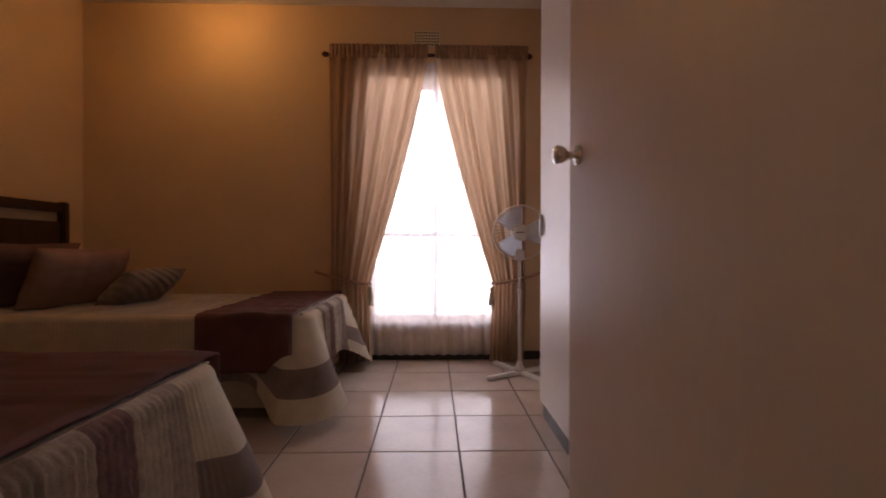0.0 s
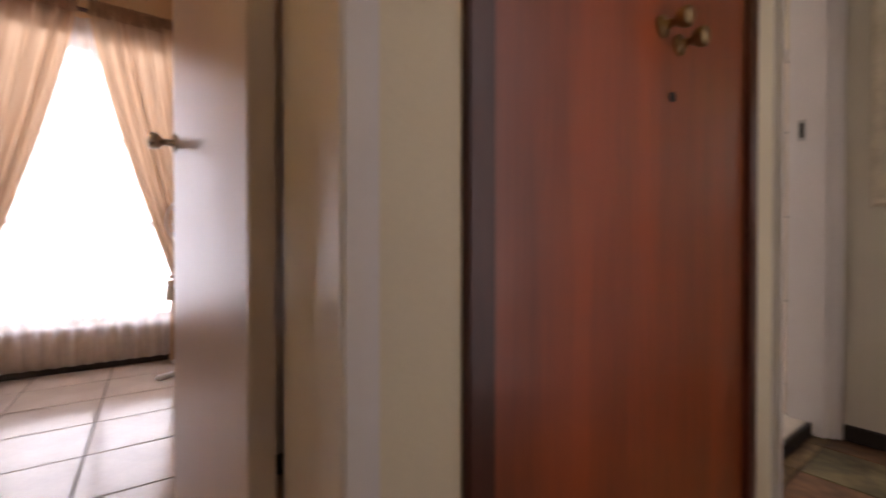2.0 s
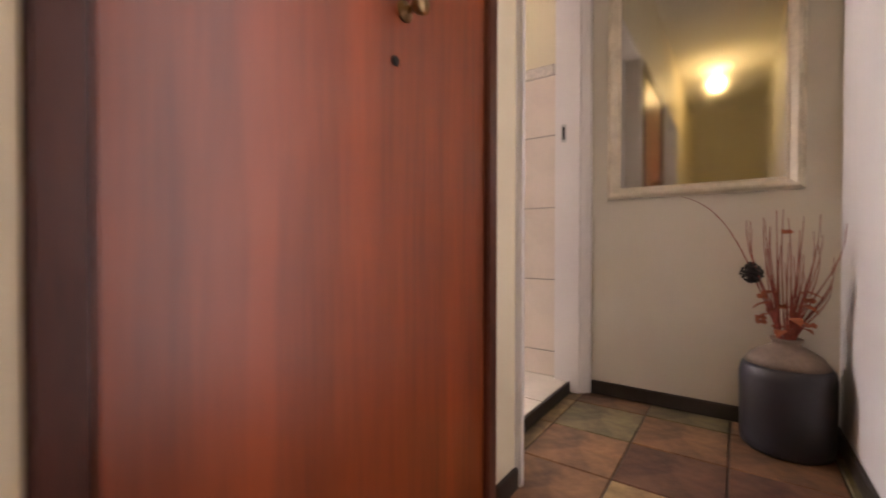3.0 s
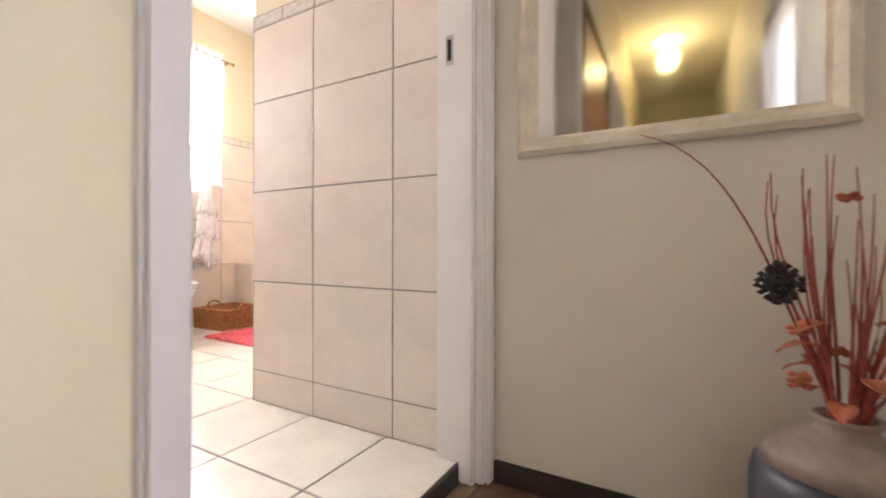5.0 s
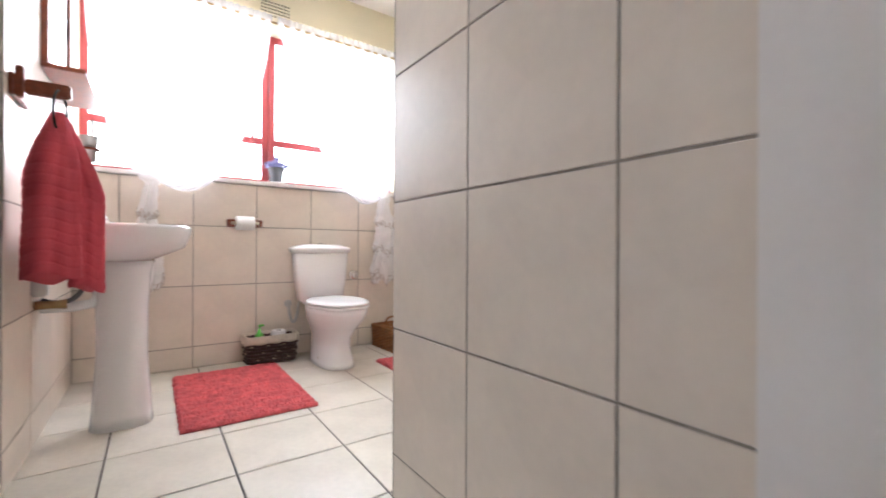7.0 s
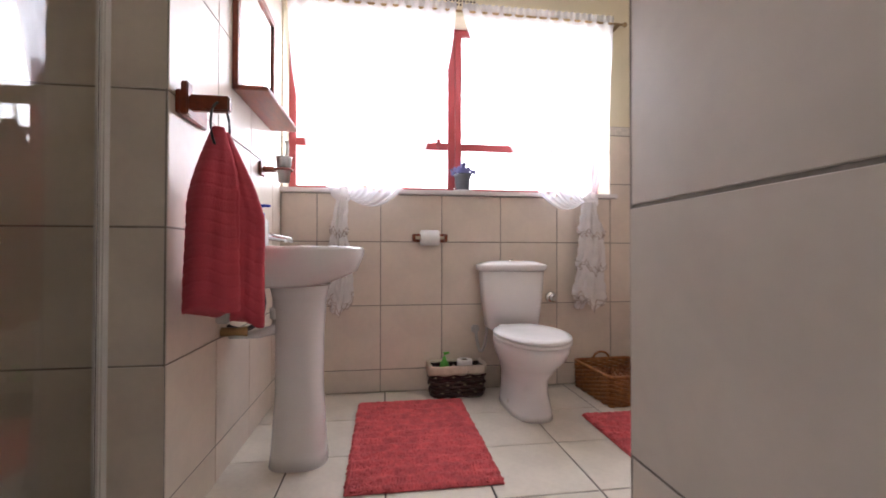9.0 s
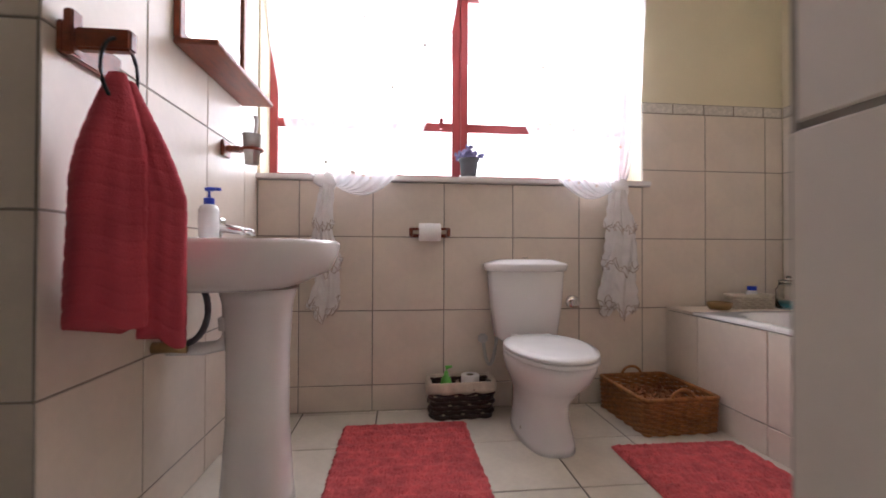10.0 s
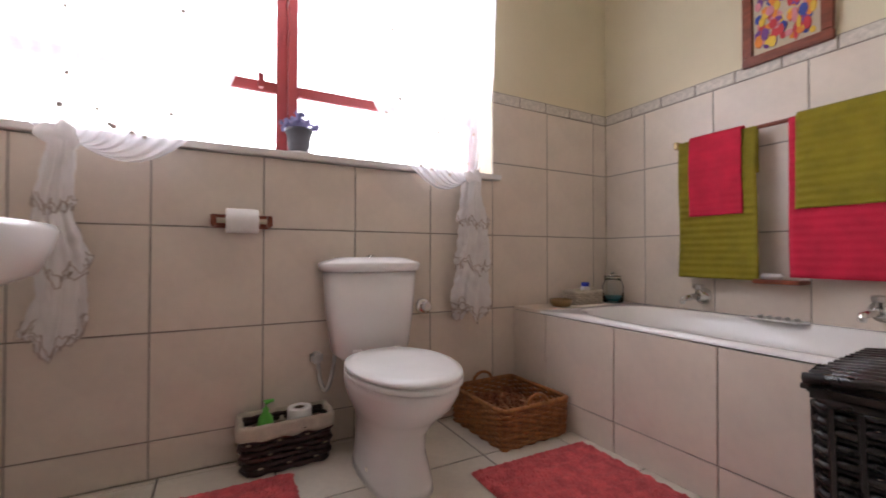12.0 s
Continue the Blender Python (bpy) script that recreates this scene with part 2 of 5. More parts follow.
def put_mesh(name, bm, material, parent=None, label="", smooth=False):
    me = bpy.data.meshes.new(name)
    bmesh.ops.recalc_face_normals(bm, faces=bm.faces)
    if smooth:
        for f in bm.faces:
            f.smooth = True
    bm.to_mesh(me)
    bm.free()
    for m in (material if isinstance(material, (list, tuple)) else [material]):
        me.materials.append(m)
    ob = new(name, me)
    if parent is not None:
        ob.parent = parent
    if label:
        tagged(ob, label)
    return ob


def part(name, bm, material, parent, label="", smooth=False):
    return put_mesh(name, bm, material, parent, label, smooth)


def thing(name, label, category, at=(0, 0, 0), rz=0, group=""):
    ob = new(name)
    ob.matrix_world = pose(*at, 0, 0, rz)
    return tagged(ob, label, category, group)


def setting(ob, label, category):
    return tagged(ob, label, category, kind="structure")


def box(x0, x1, y0, y1, z0, z1, bevel=0.0, bm=None, seg=2):
    b = bmesh.new()
    r = bmesh.ops.create_cube(b, size=1)
    bmesh.ops.scale(b, vec=(abs(x1 - x0), abs(y1 - y0), abs(z1 - z0)), verts=b.verts)
    bmesh.ops.translate(b, vec=((x0 + x1) / 2, (y0 + y1) / 2, (z0 + z1) / 2), verts=b.verts)
    if bevel:
        bmesh.ops.bevel(b, geom=list(b.edges), offset=bevel, segments=seg, affect="EDGES", clamp_overlap=True)
    return join(bm, b)


def join(bm, b):
    if bm is None:
        return b
    me = bpy.data.meshes.new("tmp")
    b.to_mesh(me)
    b.free()
    bm.from_mesh(me)
    bpy.data.meshes.remove(me)
    return bm


def rings(loops, cap=(True, True), closed=True, bm=None):
    """Skin a row of equal loops of points."""
    bm = bm or bmesh.new()
    vs = [[bm.verts.new(p) for p in lp] for lp in loops]
    n = len(vs[0])
    for a, b in zip(vs, vs[1:]):
        for i in range(n if closed else n - 1):
            j = (i + 1) % n
            bm.faces.new((a[i], a[j], b[j], b[i]))
    if closed and cap[0]:
        bm.faces.new(vs[0][::-1])
    if closed and cap[1]:
        bm.faces.new(vs[-1])
    return bm


def oval(cx, cy, z, a, b, n=32, power=2.0, back=None):
    """A super-ellipse at height z; back: its other half-length towards +y."""
    out = []
    for i in range(n):
        t = 2 * math.pi * i / n
        c, s = math.cos(t), math.sin(t)
        bb = back if (back and s > 0) else b
        out.append((cx + a * math.copysign(abs(c) ** (2 / power), c), cy + bb * math.copysign(abs(s) ** (2 / power), s), z))
    return out


def lathe(profile, n=24, at=(0, 0, 0), bm=None, cap=(True, True)):
    return rings([[(at[0] + r * math.cos(2 * math.pi * i / n), at[1] + r * math.sin(2 * math.pi * i / n), at[2] + z) for i in range(n)] for r, z in profile], cap, bm=bm)


def tube(points, r, n=8, bm=None, closed=False):
    pts = [Vector(p) for p in points]
    loops = []
    for i, p in enumerate(pts):
        a = pts[i - 1] if (i or closed) else p
        b = pts[(i + 1) % len(pts)] if (i < len(pts) - 1 or closed) else p
        d = (b - a).normalized()
        u = d.orthogonal().normalized() if abs(d.z) > 0.99 else d.cross(Vector((0, 0, 1))).normalized()
        v = d.cross(u)
        rr = r[i] if isinstance(r, (list, tuple)) else r
        loops.append([p + rr * (math.cos(2 * math.pi * k / n) * u + math.sin(2 * math.pi * k / n) * v) for k in range(n)])
    if closed:
        loops.append(loops[0])
    return rings(loops, (not closed, not closed), bm=bm)


def sheet(fn, nu, nv, thick=0.0, bm=None):
    """A cloth: fn(u, v) over 0..1; thick makes it solid."""
    b = bmesh.new()
    g = [[b.verts.new(fn(i / nu, j / nv)) for i in range(nu + 1)] for j in range(nv + 1)]
    for j in range(nv):
        for i in range(nu):
            b.faces.new((g[j][i], g[j][i + 1], g[j + 1][i + 1], g[j + 1][i]))
    if thick:
        bmesh.ops.recalc_face_normals(b, faces=b.faces)
        bmesh.ops.solidify(b, geom=list(b.faces), thickness=thick)
    return join(bm, b)


def bez(p0, p1, p2, p3, t):
    s = 1 - t
    return Vector(p0) * s ** 3 + Vector(p1) * 3 * s * s * t + Vector(p2) * 3 * s * t * t + Vector(p3) * t ** 3


def wob(x, y, z, k=3.0):
    return noise.noise(Vector((x * k, y * k, z * k)))


# ---------- structure ----------
FH = -0.05      # hall and bedroom floor
CZ = 2.9        # ceilings


def wall(name, boxes, material, label):
    bm = None
    for b in boxes:
        bm = box(*b, bm=bm)
    return setting(put_mesh(name, bm, material), label, "wall")


BED_X0, BED_X1, BED_Y1 = -2.70, 1.36, 3.92
HY, HS = 0.51, -0.44
floor_hall = setting(put_mesh("floor_hall", box(-2.5, 3.3, -1.0, 0.67, -0.25, FH - 0.006), DGROUT), "dark grout bed of the slate hall floor", "floor")
floor_bed = setting(put_mesh("floor_bedroom", box(-2.9, 1.5, 0.672, 4.3, -0.25, FH - 0.004), DGROUT), "dark grout bed of the bedroom floor", "floor")
floor_bath = setting(put_mesh("floor_bathroom", box(1.5, 5.4, 0.672, 4.2, -0.25, -0.004), DGROUT), "grouted floor of the bathroom", "floor")
setting(put_mesh("threshold", box(2.06, 3.12, 0.655, 0.671, -0.06, 0.004, 0.002), BLACKSK), "dark edge of the raised bathroom floor", "threshold")
setting(put_mesh("ceiling", box(-2.9, 5.5, -0.7, 4.4, CZ, CZ + 0.1), CEIL), "off-white painted ceiling", "ceiling")

# wall between the hall and the rooms, with the openings of three doors
wall("wall_hall_north", [(-2.5, -0.24, HY, 0.75, -0.2, CZ), (-0.24, 0.745, HY, 0.75, 2.17, CZ), (0.745, 0.885, HY, 0.75, -0.2, CZ), (0.885, 1.905, HY, 0.75, 2.17, CZ),
                         (1.905, 2.052, HY, 0.75, -0.2, CZ), (2.052, 3.12, HY, 0.75, 2.17, CZ), (0.885, 1.905, 0.70, 0.75, -0.2, 2.17)], HALLC, "cream painted hall wall with door openings")
wall("wall_hall_south", [(-2.5, 1.08, HS - 0.15, HS, -0.2, CZ), (2.0, 3.3, HS - 0.15, HS, -0.2, CZ), (1.08, 2.0, HS - 0.15, HS, 2.17, CZ), (1.08, 2.0, HS - 0.15, HS, -0.2, FH)], HALLW, "white painted hall wall")
wall("wall_hall_end", [(3.12, 3.3, HS, 0.75, -0.2, CZ)], HALL, "greige painted wall at the end of the hall")
wall("wall_hall_west", [(-2.65, -2.5, HS - 0.15, 0.75, -0.2, CZ)], HALL, "painted wall at the far end of the hall")
wall("wall_bedroom_west", [(BED_X0 - 0.15, BED_X0, 0.75, BED_Y1 + 0.2, -0.2, CZ)], BEDW, "warm beige bedroom wall")
wall("wall_bedroom_east", [(BED_X1, BED_X1 + 0.1, 0.75, BED_Y1 + 0.2, -0.2, CZ)], BEDW, "warm beige bedroom wall behind the wardrobe")
WX0, WX1, WZ0, WZ1 = -0.36, 0.76, 0.27, 2.30
wall("wall_bedroom_north", [(BED_X0, WX0, BED_Y1, BED_Y1 + 0.22, -0.2, CZ), (WX1, BED_X1, BED_Y1, BED_Y1 + 0.22, -0.2, CZ),
                            (WX0, WX1, BED_Y1, BED_Y1 + 0.22, -0.2, WZ0), (WX0, WX1, BED_Y1, BED_Y1 + 0.22, WZ1, CZ)], BEDW, "warm beige bedroom wall around the window")
# the room's own side of the wall to the hall
wall("wall_bedroom_south", [(BED_X0, -0.24, 0.752, 0.765, -0.2, CZ), (0.747, BED_X1, 0.752, 0.765, -0.2, CZ), (-0.24, 0.80, 0.752, 0.765, 2.2, CZ)], BEDW, "warm beige bedroom wall beside the door")

BW, BN, BE, BS = 2.05, 3.86, 5.205, 1.775    # bathroom faces: basin wall, window wall, bath wall, short south wall
PX, PY = 3.105, 0.755
SILL, BTOP, WR = 1.315, 2.50, 4.275
w_north = wall("wall_bathroom_north", [(1.5, BW + 0.01, BN + 0.008, 4.14, -0.2, CZ), (BW + 0.01, WR, BN + 0.008, 4.14, -0.2, SILL - 0.03), (WR, 5.4, BN + 0.008, 4.14, -0.2, CZ),
                                       (BW + 0.01, WR, BN + 0.008, 4.14, BTOP, CZ)], CREAM, "cream painted wall above beige tiles, with a wide window")
w_east = wall("wall_bathroom_east", [(BE + 0.008, BE + 0.2, BS - 0.2, BN + 0.008, -0.2, CZ)], CREAM, "cream painted wall above beige tiles beside the bath")
w_part = wall("wall_partition", [(PX + 0.008, 3.26, 0.75, BS - 0.008, -0.2, CZ), (3.26, BE + 0.008, BS - 0.14, BS - 0.008, -0.2, CZ)], CREAM, "tiled partition beside the bathroom door")
w_basin = wall("wall_bathroom_west", [(1.5, BW - 0.008, 2.488, BN + 0.008, -0.2, CZ)], CREAM, "tiled wall behind the basin")
w_shower = wall("wall_shower", [(1.46, 1.5, 0.75, 2.488, -0.2, CZ)], CREAM, "wall of the shower recess")

# skirting of the hall
for nm, b in (("baseboard_end", (3.104, 3.12, HS + 0.016, 0.555, FH, 0.022)), ("baseboard_south", (-2.5, 1.075, HS, HS + 0.016, FH, 0.022)),
              ("baseboard_post", (1.907, 2.05, HY - 0.016, HY, FH, 0.022)), ("baseboard_pier", (0.80, 0.884, HY - 0.016, HY, FH, 0.022)), ("baseboard_west", (-2.5, -0.31, HY - 0.016, HY, FH, 0.022))):
    setting(put_mesh(nm, box(*b, bevel=0.004), BLACKSK), "dark stained skirting board", "skirting")
for nm, b in (("baseboard_bed_north", (BED_X0, BED_X1, BED_Y1 - 0.014, BED_Y1, FH, 0.02)), ("baseboard_bed_west", (BED_X0, BED_X0 + 0.014, 0.77, BED_Y1 - 0.014, FH, 0.02))):
    setting(put_mesh(nm, box(*b, bevel=0.004), BLACKSK), "dark skirting board in the bedroom", "skirting")

# ---------- doors ----------


def frame_jambs(name, x0, x1, face, depth, material, label, top=2.13, w=0.05, right=True):
    """Two jambs, a head and a stop, each of its own mesh."""
    e = setting(new(name), label, "door frame")
    for nm, a, b in (("jamb", x0, x0 + w), ("jamb", x1 - w, x1)):
        part(nm, box(a, b, face - 0.012, depth, FH, top, 0.004), material, e)
    part("head", box(x0, x1, face - 0.012, depth, top, top + w, 0.004), material, e)
    return e


f1 = frame_jambs("door_frame_bedroom", -0.24, 0.745, HY, 0.765, WHITE, "white painted door frame of the bedroom", w=0.03)
# strip added behind the hinge gap to keep the room's light out of it
part("rebate", box(0.732, 0.746, 0.7655, 0.85, FH, 2.13, 0.002), WHITE, f1)
part("architrave", box(0.705, 0.752, HY - 0.022, HY - 0.0125, FH, 2.18, 0.004), WHITE, f1)
f3 = setting(new("door_frame_bathroom"), "white painted door frame of the bathroom", "door frame")
part("jamb", box(2.054, 2.104, HY - 0.012, 0.752, FH, 2.13, 0.004), WHITE, f3)
part("jamb", box(3.068, 3.118, 0.572, 0.752, FH, 2.13, 0.006), WHITE, f3)
part("head", box(2.054, 3.118, HY - 0.012, 0.752, 2.13, 2.17, 0.004), WHITE, f3)
part("stop", box(3.044, 3.0675, 0.60, 0.655, FH, 2.13, 0.006), WHITE, f3)
part("architrave", box(3.072, 3.117, 0.556, 0.5715, FH, 2.17, 0.007, None, 3), WHITE, f3)
part("stop", box(2.1045, 2.164, 0.60, 0.665, FH, 2.13, 0.005), WHITE, f3)
part("architrave", box(2.052, 2.078, HY - 0.022, HY - 0.0125, FH, 2.17, 0.005), WHITE, f3)
part("strike_plate", box(3.0655, 3.0675, 0.685, 0.715, 1.33, 1.43, 0.0008), STEEL, f3, "steel strike plate")
part("strike_hole", box(3.0642, 3.0653, 0.693, 0.707, 1.345, 1.415), BLACKM, f3, "dark latch hole")
f2 = frame_jambs("door_frame_mahogany", 0.887, 1.903, HY, 0.70, MAHOGD, "dark stained frame of the wooden door", w=0.052)


def knob(parent, at, axis, material, s=1.0):
    """A rose and a turned knob that stands out along axis."""
    prof = [(0.029, 0), (0.029, 0.006), (0.012, 0.010), (0.010, 0.034), (0.020, 0.042), (0.026, 0.054), (0.027, 0.066), (0.020, 0.073), (0.004, 0.076)]
    bm = lathe([(r * s, z * s) for r, z in prof], 20)
    q = Vector(axis).to_track_quat("Z", "Y").to_matrix().to_4x4()
    bmesh.ops.transform(bm, matrix=Matrix.Translation(at) @ q, verts=bm.verts)
    return part("door_knob", bm, material, parent, "round metal door knob", True)


# bedroom door, opened into the room; its hinge edge is at the origin
ang = math.degrees(math.atan2(1.716 - 0.785, 0.598 - 0.664))
d1 = tagged(new("bedroom_door"), "white painted flush door standing open into the bedroom", "door")
d1.matrix_world = pose(0.664, 0.785, FH, 0, 0, ang)
part("leaf", box(0, 0.925, -0.044, 0, 0.008, 2.12, 0.003), DOORP, d1)
knob(d1, (0.86, 0.0, 1.21), (0, 1, 0), CHROME)
knob(d1, (0.86, -0.044, 1.21), (0, -1, 0), CHROME)
for z in (0.25, 1.9):
    part("hinge", lathe([(0.006, 0), (0.006, 0.1)], 10, (0.004, -0.05, z)), STEEL, d1, "steel hinge")

d2 = tagged(new("wooden_door"), "closed reddish mahogany veneer door with two knobs", "door")
d2.matrix_world = pose(0.946, HY + 0.004, FH)
part("leaf", box(0, 0.905, 0, 0.04, 0.008, 2.165, 0.003), MAHOG, d2)
knob(d2, (0.545, 0.0, 1.325), (0, -1, 0), BRASS, 0.8)
knob(d2, (0.475, 0.0, 1.345), (0, -1, 0), BRASS, 0.8)
part("keyhole", lathe([(0.011, 0), (0.011, 0.003)], 14, (0, 0, 0)), BLACKM, d2, "dark keyhole").matrix_local = pose(0.515, -0.001, 1.205, 90)

d3 = tagged(new("bathroom_door"), "white painted flush door standing open into the bathroom", "door")
d3.matrix_world = pose(2.115, 0.775, 0, 0, 0, math.degrees(math.atan2(0.80, 0.075)))
part("leaf", box(0, 0.80, 0, 0.04, 0.008, 2.1, 0.003), WHITE, d3)
knob(d3, (0.74, 0.04, 1.2), (0, 1, 0), CHROME)

d4 = tagged(new("glazed_door"), "closed white door with a large bright frosted pane", "door")
d4.matrix_world = pose(1.08, HS, FH)
for a, b in ((0.0, 0.05), (0.87, 0.92)):
    part("jamb", box(a, b, -0.15, 0.012, 0.0, 2.17, 0.004), WHITE, d4)
part("head", box(0.05, 0.87, -0.15, 0.012, 2.17, 2.219, 0.004), WHITE, d4)
for a, b, c, d in ((0.052, 0.10, 0.005, 2.168), (0.82, 0.868, 0.005, 2.168)):
    part("stile", box(a, b, -0.075, -0.042, c, d, 0.003), WHITE, d4)
for c, d in ((0.005, 0.22), (2.06, 2.168)):
    part("rail", box(0.10, 0.82, -0.075, -0.042, c, d, 0.003), WHITE, d4)
part("frosted_pane", box(0.10, 0.82, -0.066, -0.060, 0.22, 2.06), NET, d4, "white frosted pane")
knob(d4, (0.845, -0.042, 1.2), (0, 1, 0), CHROME, 0.8)
# glowing panel added out of view, to stand in for daylight behind the pane
setting(put_mesh("backdrop_hall", box(0.4, 2.7, -1.02, -1.0, -0.3, 3.0), PANEGLOW), "unseen glowing panel for daylight behind the frosted pane", "backdrop")
for q in (("baseboard_south_east", (2.0, 3.104, HS, HS + 0.016, FH, 0.022)),):
    setting(put_mesh(q[0], box(*q[1], bevel=0.004), BLACKSK), "dark stained skirting board", "skirting")

# ---------- bathroom: window and curtains ----------
win = setting(new("window_1"), "wide red steel framed bathroom window", "window")
for a, b, c, d in ((BW + 0.01, BW + 0.055, SILL, BTOP), (WR - 0.045, WR, SILL, BTOP), (3.142, 3.192, SILL + 0.045, BTOP - 0.045)):
    part("frame_upright", box(a, b, 4.03, 4.07, c, d, 0.004), REDMETAL, win)
for a, b, z in ((BW + 0.055, WR - 0.045, SILL), (BW + 0.055, WR - 0.045, BTOP - 0.045)):
    part("frame_rail", box(a, b, 4.03, 4.07, z, z + 0.045, 0.004), REDMETAL, win)
part("casement_stile", box(3.193, 3.238, 4.012, 4.052, SILL + 0.046, BTOP - 0.046, 0.005), REDMETAL, win)
for a, b in ((BW + 0.055, 3.1415), (3.2385, WR - 0.045)):
    part("transom", box(a, b, 4.030, 4.066, 1.632, 1.684, 0.005), REDMETAL, win)
    part("pane", box(a, b, 4.046, 4.05, SILL + 0.045, 1.632), GLASS, win).visible_shadow = False
    part("pane", box(a, b, 4.046, 4.05, 1.684, BTOP - 0.045), GLASS, win).visible_shadow = False
part("stay", box(3.06, 3.085, 3.995, 4.029, 1.64, 1.705, 0.003), REDMETAL, win)
part("window_sill", box(BW - 0.005, WR + 0.04, BN - 0.035, 4.03, SILL - 0.028, SILL, 0.004), WHITE, win, "white tiled window sill")
setting(put_mesh("backdrop_bathroom", box(1.0, 5.6, 4.9, 4.92, -0.5, 4.5), DAY), "bright hazy daylight outside", "backdrop")
setting(put_mesh("backdrop_bedroom", box(-2.0, 2.4, 4.92, 4.94, -0.5, 4.0), SKYLIT), "bright hazy daylight outside", "backdrop")

rod = thing("curtain_rod", "thin brass rod above the bathroom window", "curtain rod")
part("pole", tube([(2.06, BN - 0.07, 2.49), (4.33, BN - 0.07, 2.49)], 0.008, 10), BRASS, rod)
part("finial", lathe([(0.004, 0), (0.016, 0.01), (0.018, 0.022), (0.006, 0.036)], 14), BRASS, rod, "small brass finial").matrix_local = pose(4.33, BN - 0.07, 2.49, 0, 90, 0)
part("bracket", box(4.29, 4.31, BN - 0.075, BN + 0.006, 2.475, 2.50, 0.003), BRASS, rod)


def tied_sheer(x0, x1, kx, name_label, pull, lean, full):
    """Net that falls from the rod, sweeps to a knot at kx and hangs below it as a lace tail. x1 is the open edge."""
    e = thing("sheer_curtain", name_label, "curtain")
    y = BN - 0.075
    kz = 1.27
    side = 1 if x1 > x0 else -1

    def panel(u, v):
        xt = x0 + (x1 - x0) * u
        sag = 0.04 + 0.36 * u ** 1.5
        p = bez((xt, y, 2.50), (xt - lean * side * u, y - 0.01, 2.05), (kx + (xt - kx) * pull, y - 0.06, kz - sag), (kx + 0.02 * side * u, y - 0.03, kz), v)
        w = math.sin(u * 2 * math.pi * 13 + 1.5 * math.sin(v * 5)) * 0.014 * (1 - 0.75 * v) + 0.02 * wob(p.x, p.z, 3) * (1 - v)
        return (p.x + 0.01 * wob(p.z, u * 3, 1), p.y + w, p.z + 0.012 * math.sin(u * 40) * v * (1 - v))
    part("net", sheet(panel, 90, 44), NET, e, "white net with small dark sprigs", True)
    part("heading", sheet(lambda u, v: (x0 + (x1 - x0) * u, y - 0.004 + 0.01 * math.sin(u * 150), 2.54 - 0.05 * v), 100, 2), NET, e, "gathered net heading", True)
    def knot(u, v):
        t, q = u * 2 * math.pi, (v - 0.5) * math.pi
        r = 1 + 0.22 * math.sin(3 * t + 5 * v) + 0.2 * wob(u * 5, v * 5, x0, 1.0) + 0.12 * math.sin(9 * v + t)
        return (kx + 0.05 * r * math.cos(q) * math.cos(t), y - 0.035 + 0.034 * r * math.cos(q) * math.sin(t), kz - 0.01 + 0.042 * r * math.sin(q))
    part("knot", sheet(knot, 26, 18), LACE, e, "knotted net", True)

    def tail(u, v):
        tier = (v * 3.0) % 1.0
        wdt = full * (0.048 + 0.050 * min(1, v * 1.6)) * (0.86 + 0.26 * tier) * (1 + 0.10 * math.sin(v * 11 + x0))
        a = u * 2 * math.pi
        r = 1 + 0.16 * math.sin(a * 6 + v * 7) + 0.07 * math.sin(a * 13 + v * 4) + 0.16 * wob(u * 3, v * 7, x0)
        hem = (0.035 * math.sin(a * 2 + 1) + 0.022 * math.sin(a * 5)) * v
        return (kx + wdt * r * math.cos(a) + 0.012 * math.sin(v * 8 + x0), y - 0.035 + min(0.08, 0.052 * r * math.sin(a)), kz - 0.03 - 0.67 * v + hem)
    part("tail", sheet(tail, 72, 66), LACE, e, "hanging lace tail", True)
    for k, vv in enumerate((0.30, 0.33, 0.62, 0.66, 0.95, 0.985)):
        pts = []
        for i in range(90):
            q = Vector(tail(i / 90, min(1, vv + 0.022 * math.sin(i * 0.7 + k))))
            pts.append(q + Vector((0.004 * math.cos(i), -0.004, 0.009 * math.sin(i * 2.1))))
        part("lace_edge", tube(pts, 0.0022, 4, closed=True), LACET, e, "beige scalloped edging")
    for k in range(16):
        u, v = random.uniform(0.1, 0.98), random.uniform(0.15, 0.8)
        p = Vector(panel(u, v)) + Vector((0, -0.006, 0))
        s = random.uniform(0.006, 0.011)
        part("sprig", lathe([(0.001, 0), (s, 0.002), (s * 0.7, 0.004)], 6), LACET, e).matrix_local = Matrix.Translation(p) @ pose(0, 0, 0, 90, 0, 0)
    return e


tied_sheer(2.10, 3.16, 2.43, "white net curtain knotted at its foot by the basin", 0.62, 0.03, 0.66)
tied_sheer(4.26, 3.20, 4.07, "white net curtain knotted at its foot by the bath", 0.44, 0.12, 0.95)

